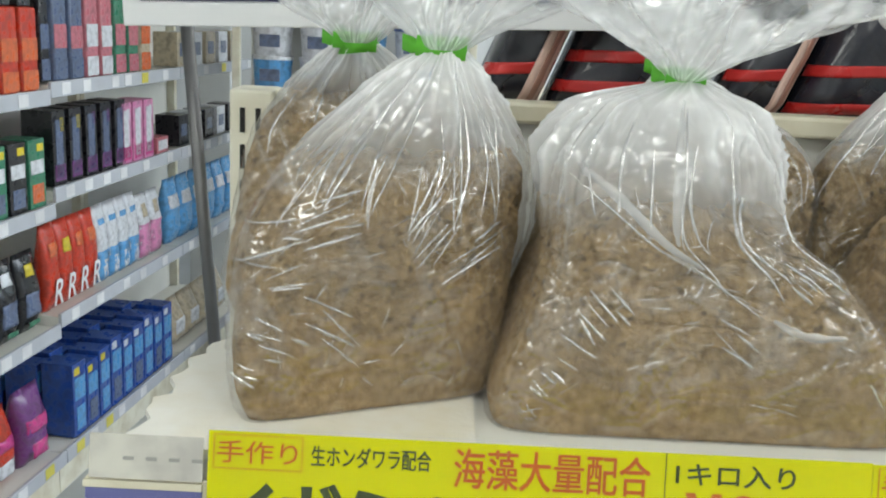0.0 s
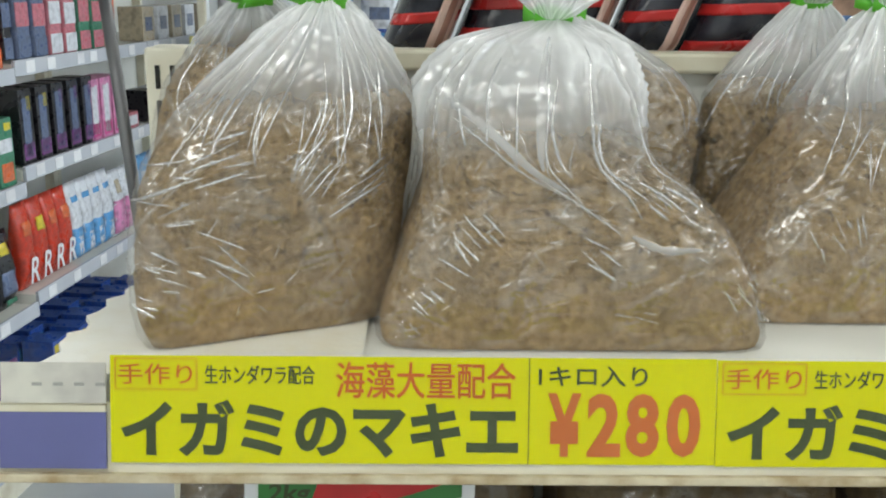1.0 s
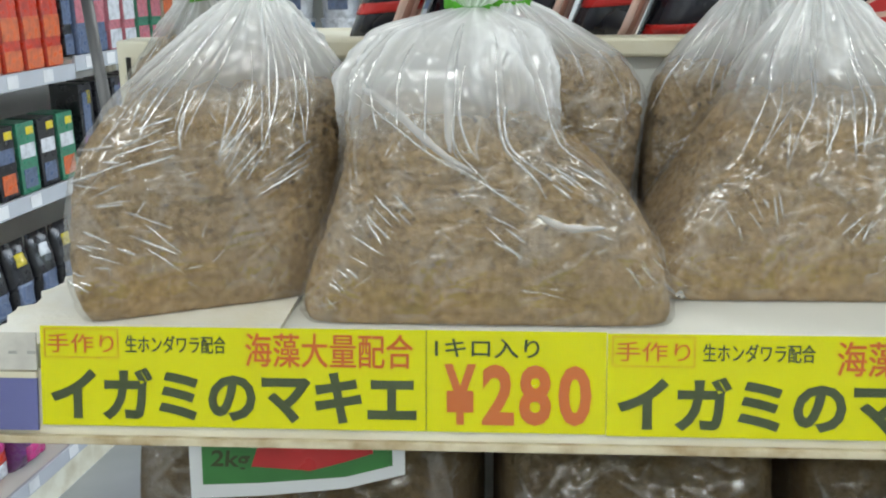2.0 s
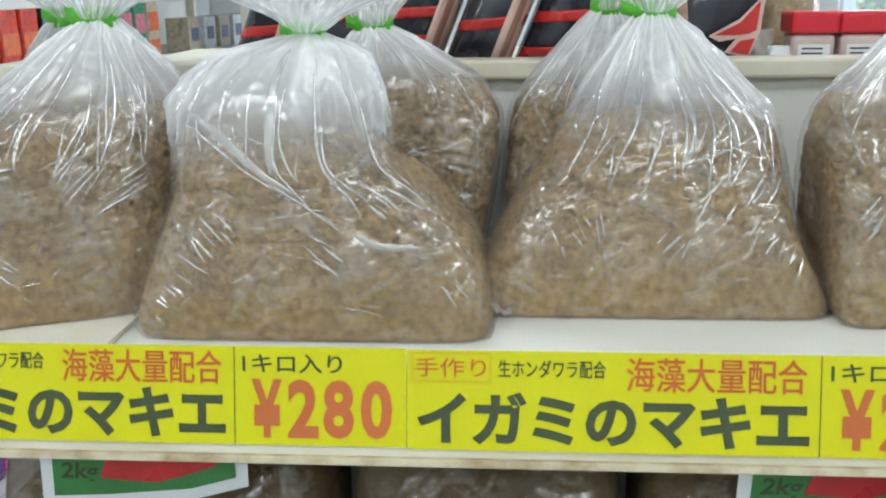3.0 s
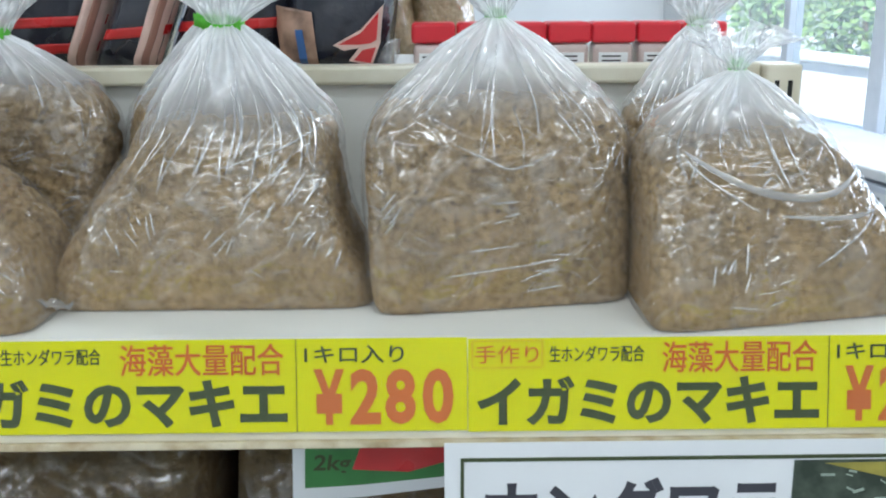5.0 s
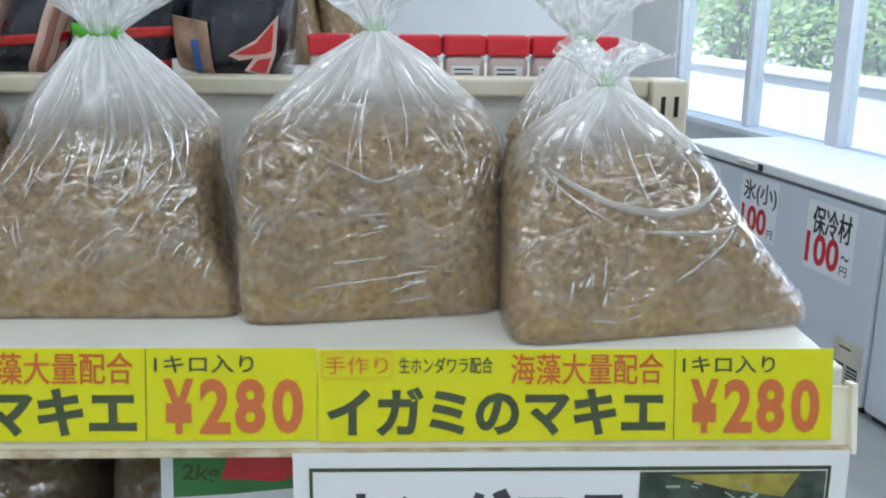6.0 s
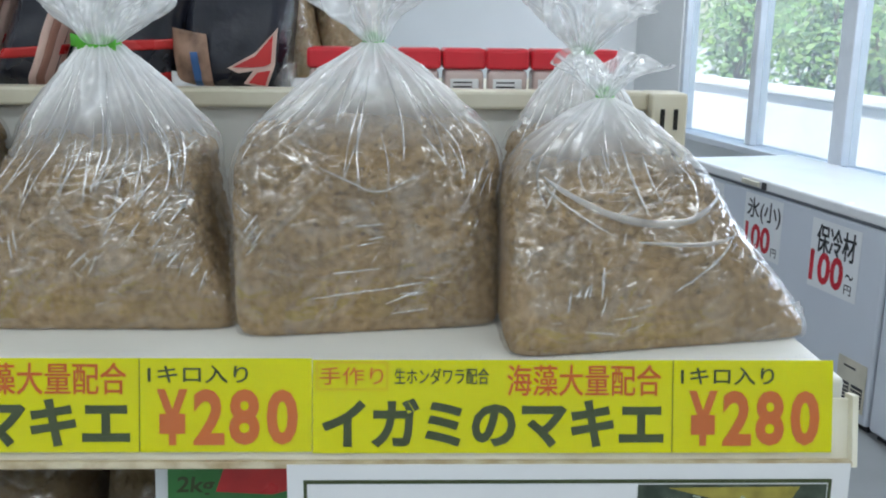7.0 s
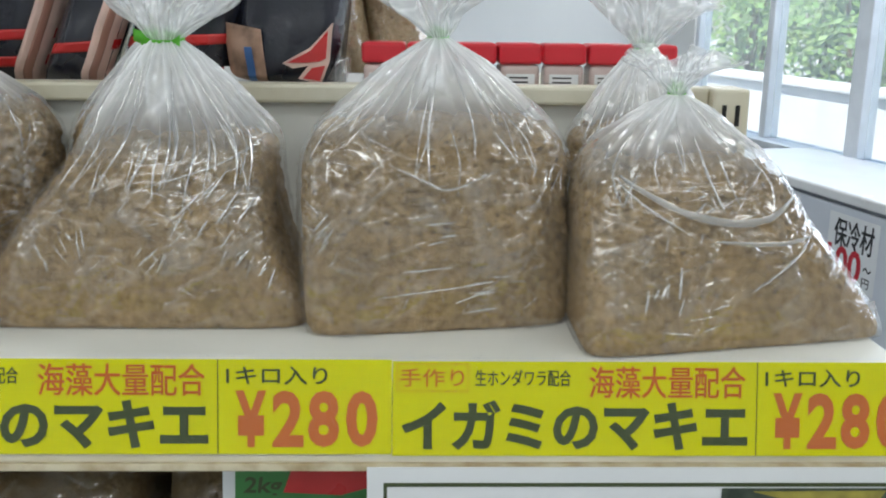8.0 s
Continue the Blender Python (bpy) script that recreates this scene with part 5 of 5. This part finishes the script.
def packet(x, y, z, w, h, d, body, marks, label, group, cat="pouch", seed=0, words=""):
    t = thing("packet", GL @ pose(x, y, z, 0, 0, 90), label, cat, group)
    part("pouch", pillow(w, h, d, seed=seed, nu=12, nv=14, seal=0.2), P[body], t, smooth=True)
    for a, b, c, e, m_ in marks:
        part("print", pillow(w, h, d, a, b, c, e, 0.0015, 0, seed, False, nu=6, nv=6), P[m_], t, smooth=True)
    if words:
        letters(words, -w * 0.3, w * 0.32, h * 0.06, h * 0.36, M_TAG, t, bold=0.01, y=-d * 0.5 - 0.006, slant=0.25)
    return t


def tall_pack(x, y, z, w, h, body, cap, mark, label, group):
    t = thing("bottle", GL @ pose(x, y, z, 0, 0, 90), label, "bottle", group)
    part("bottle", box(-w / 2, w / 2, 0, w * 0.8, 0, h * 0.86, 0.008, 3), P[body], t)
    part("cap", box(-w * 0.36, w * 0.36, w * 0.1, w * 0.7, h * 0.8605, h, 0.006, 3), P[cap], t)
    part("print", box(-w * 0.46, w * 0.46, -0.0014, -0.0002, h * 0.32, h * 0.55), P[mark], t)
    part("print", box(-w * 0.46, w * 0.46, -0.0014, -0.0002, h * 0.02, h * 0.22), P["slate" if body == "slate" else mark], t)
    return t


# deck: blue cartons, three deep
for i in range(9):
    for k in range(3):
        carton(-0.02 - 0.125 * k, 0.13 + 0.088 * i, 0.1505, 0.08, 0.25 - 0.012 * ((i * 5 + k) % 3), 0.11, "blue",
               [(0.12, 0.9, 0.5, 0.8, "sky"), (0.1, 0.5, 0.84, 0.94, "yellow" if i < 3 else "white"), (0.2, 0.85, 0.08, 0.4, "slate" if i % 2 else "sky")] if k == 0 else [(0.1, 0.9, 0.6, 0.9, "sky")],
               "blue printed carton of bait standing on the bottom shelf", "blue cartons", turn=((i * 7 + k * 3) % 5) - 2)
for i in range(4):
    packet(-0.1, 1.02 + 0.16 * i, 0.1505, 0.15, 0.2, 0.12, "beige", [(0.2, 0.8, 0.3, 0.6, "white")], "beige sack of bait on the bottom shelf", "beige sacks", seed=70 + i)
# bottom shelf of the nearer rack: purple and magenta pouches
for i in range(5):
    packet(-0.09 - 0.02 * (i % 2), -0.08 - 0.15 * i, 0.1505, 0.14, 0.24 - 0.02 * (i % 2), 0.1, "purple" if i % 2 == 0 else "red", [(0.1, 0.9, 0.45, 0.62, "magenta"), (0.2, 0.8, 0.1, 0.3, "white" if i % 2 else "magenta")], "purple and magenta bait pouch on the bottom shelf", "purple pouches", seed=80 + i)
# middle shelf: red pouches with a white letter, then white-and-blue, pink, blue
for i in range(4):
    packet(-0.07, 0.05 + 0.082 * i, 0.6005, 0.085, 0.27, 0.06, "red", [(0.25, 0.85, 0.62, 0.78, "yellow" if i == 1 else "orange")], "glossy red bait pouch lettered in white", "red pouches", seed=90 + i, words="R")
for i in range(4):
    packet(-0.07, 0.375 + 0.08 * i, 0.6005, 0.08, 0.27, 0.06, "white", [(0.05, 0.95, 0.02, 0.42, "sky"), (0.3, 0.7, 0.08, 0.3, "white"), (0.2, 0.8, 0.75, 0.82, "sky")], "white bait pouch with blue print", "white pouches", seed=100 + i)
for i in range(2):
    packet(-0.07, 0.71 + 0.1 * i, 0.6005, 0.1, 0.25, 0.06, "white", [(0.05, 0.95, 0.05, 0.55, "pink"), (0.3, 0.7, 0.65, 0.85, "beige")], "white bait pouch with pink print", "pink pouches", seed=110 + i)
for i in range(6):
    packet(-0.08, 1.0 + 0.13 * i, 0.6005, 0.12, 0.26, 0.07, "sky", [(0.1, 0.9, 0.55, 0.75, "white")], "light blue bait pouch", "light blue pouches", seed=120 + i)
for i in range(5):
    packet(-0.08, -0.07 - 0.12 * i, 0.5705, 0.11, 0.24, 0.07, "black", [(0.15, 0.85, 0.2, 0.5, "slate"), (0.3, 0.7, 0.7, 0.85, "yellow" if i % 2 == 0 else "white"), (0.25, 0.75, 0.04, 0.14, "green")], "black bait pouch with blue and yellow print", "black pouches", seed=130 + i)
# upper shelf: dark cartons, pink cartons
for i in range(8):
    dark = i < 5
    carton(-0.02, 0.07 + 0.1 * i if dark else 0.52 + 0.09 * (i - 5), 0.9905, 0.075, 0.225 if dark else 0.21, 0.1, "black" if dark else "pink",
           [(0.2, 0.75, 0.1, 0.88, "slate" if dark else "white"), (0.55, 0.8, 0.72, 0.9, "yellow" if dark and i < 2 else "purple" if dark else "white"), (0.1, 0.9, 0.06, 0.28, "purple" if dark else "magenta")],
           "dark carton with purple print on the shelf" if dark else "pink and white carton on the shelf", "dark cartons" if dark else "pink cartons")
carton(-0.02, 0.82, 0.9905, 0.1, 0.06, 0.1, "rose", [(0.1, 0.9, 0.2, 0.8, "white")], "low red and white carton on the shelf", "low cartons")
for i in range(7):
    carton(-0.02, -0.06 - 0.1 * i, 0.9455, 0.085, 0.2, 0.1, "green" if i % 2 == 0 else "black", [(0.1, 0.9, 0.5, 0.7, "white" if i < 3 else "slate"), (0.15, 0.85, 0.08, 0.35, "orange" if i % 3 == 0 else "slate"), (0.5, 0.9, 0.82, 0.93, "yellow")], "dark green carton with white and orange print", "green cartons")
for i in range(5):
    carton(-0.03, 1.05 + 0.14 * i, 0.9905, 0.1, 0.12, 0.1, "black" if i % 2 == 0 else "white", [(0.2, 0.8, 0.3, 0.7, "slate")], "small dark carton on the farther shelf", "small cartons")
# top shelf: tall bottles
for i, (body, mark) in enumerate([("slate", "rose"), ("slate", "rose"), ("rose", "white"), ("rose", "white"), ("green", "rose"), ("green", "rose"), ("beige", "orange")]):
    tall_pack(-0.02, 0.1 + 0.098 * i, 1.3005, 0.078, 0.3 - 0.01 * (i % 2), body, "black", mark, "tall printed bait bottle on the upper shelf", "tall bottles")
for i in range(5):
    tall_pack(-0.02, -0.07 - 0.1 * i, 1.2805, 0.085, 0.27, "red", "black", "orange", "orange-red bait bottle with pale print", "orange bottles")
tall_pack(-0.03, 0.03, 1.3005, 0.05, 0.3, "black", "black", "slate", "slim black bait bottle", "tall bottles")
for i in range(5):
    carton(-0.03, 1.05 + 0.15 * i, 1.3005, 0.11, 0.13, 0.1, "white" if i % 2 else "beige", [(0.2, 0.8, 0.3, 0.7, "slate")], "pale carton on the farther shelf", "small cartons")

# ---- beyond: pillar and a rack of white tubs ----
solid("pillar", box(-1.22, -1.0, 4.55, 4.8, 0, CEILING, 0.01), M_WALL, "white painted pillar", "pillar", kind="structure")
fr_ = thing("tub_rack", pose(-0.76, 3.5, 0), "white steel rack with stacked tubs", "shelf rack")
for xx in (0.0, 0.93):
    part("post", box(xx, xx + 0.03, -0.02, 0.01, 0, 1.75, 0.003), M_STEEL, fr_)
part("back", box(0.0, 0.96, 0.36, 0.38, 0, 1.75), M_PANEL, fr_)
for z in (0.2, 0.55, 0.9, 1.22, 1.56):
    part("shelf", box(0.031, 0.929, -0.01, 0.359, z - 0.025, z, 0.002), M_SHELF, fr_)


def pail(x, y, z, r_, h, m_, lid, label):
    t = thing("pail", pose(x, y, z), label, "pail", "stacked pails")
    bm = bmesh.new()
    bmesh.ops.create_cone(bm, segments=28, radius1=r_ * 0.9, radius2=r_, depth=h, cap_ends=True, matrix=Matrix.Translation((0, 0, h / 2)))
    part("body", bm, m_, t, smooth=False)
    bm = bmesh.new()
    bmesh.ops.create_cone(bm, segments=28, radius1=r_ * 1.06, radius2=r_ * 1.04, depth=h * 0.12, cap_ends=True, matrix=Matrix.Translation((0, 0, h * 1.061)))
    part("lid", bm, lid, t, "lid")
    part("label", box(-r_ * 0.5, r_ * 0.5, -r_ * 1.0, -r_ * 0.9, h * 0.3, h * 0.7), P["slate"], t)


for i in range(4):
    for k in range(2):
        pail(-0.62 + 0.19 * i, 3.6, 1.2205 + 0.135 * k, 0.08, 0.12, P["white"] if (i + k) % 3 else P["sky"], P["white"] if i != 3 else P["blue"], "white plastic pail with lid on the rack")
for i in range(4):
    pail(-0.62 + 0.2 * i, 3.6, 1.5605, 0.085, 0.11, P["white"] if i % 2 == 0 else P["blue"], P["white"], "white plastic pail on the upper shelf")
for i in range(4):
    pail(-0.62 + 0.2 * i, 3.6, 0.9005, 0.09, 0.2, P["white"], P["sky"] if i % 2 else P["white"], "white plastic pail on the lower shelf")
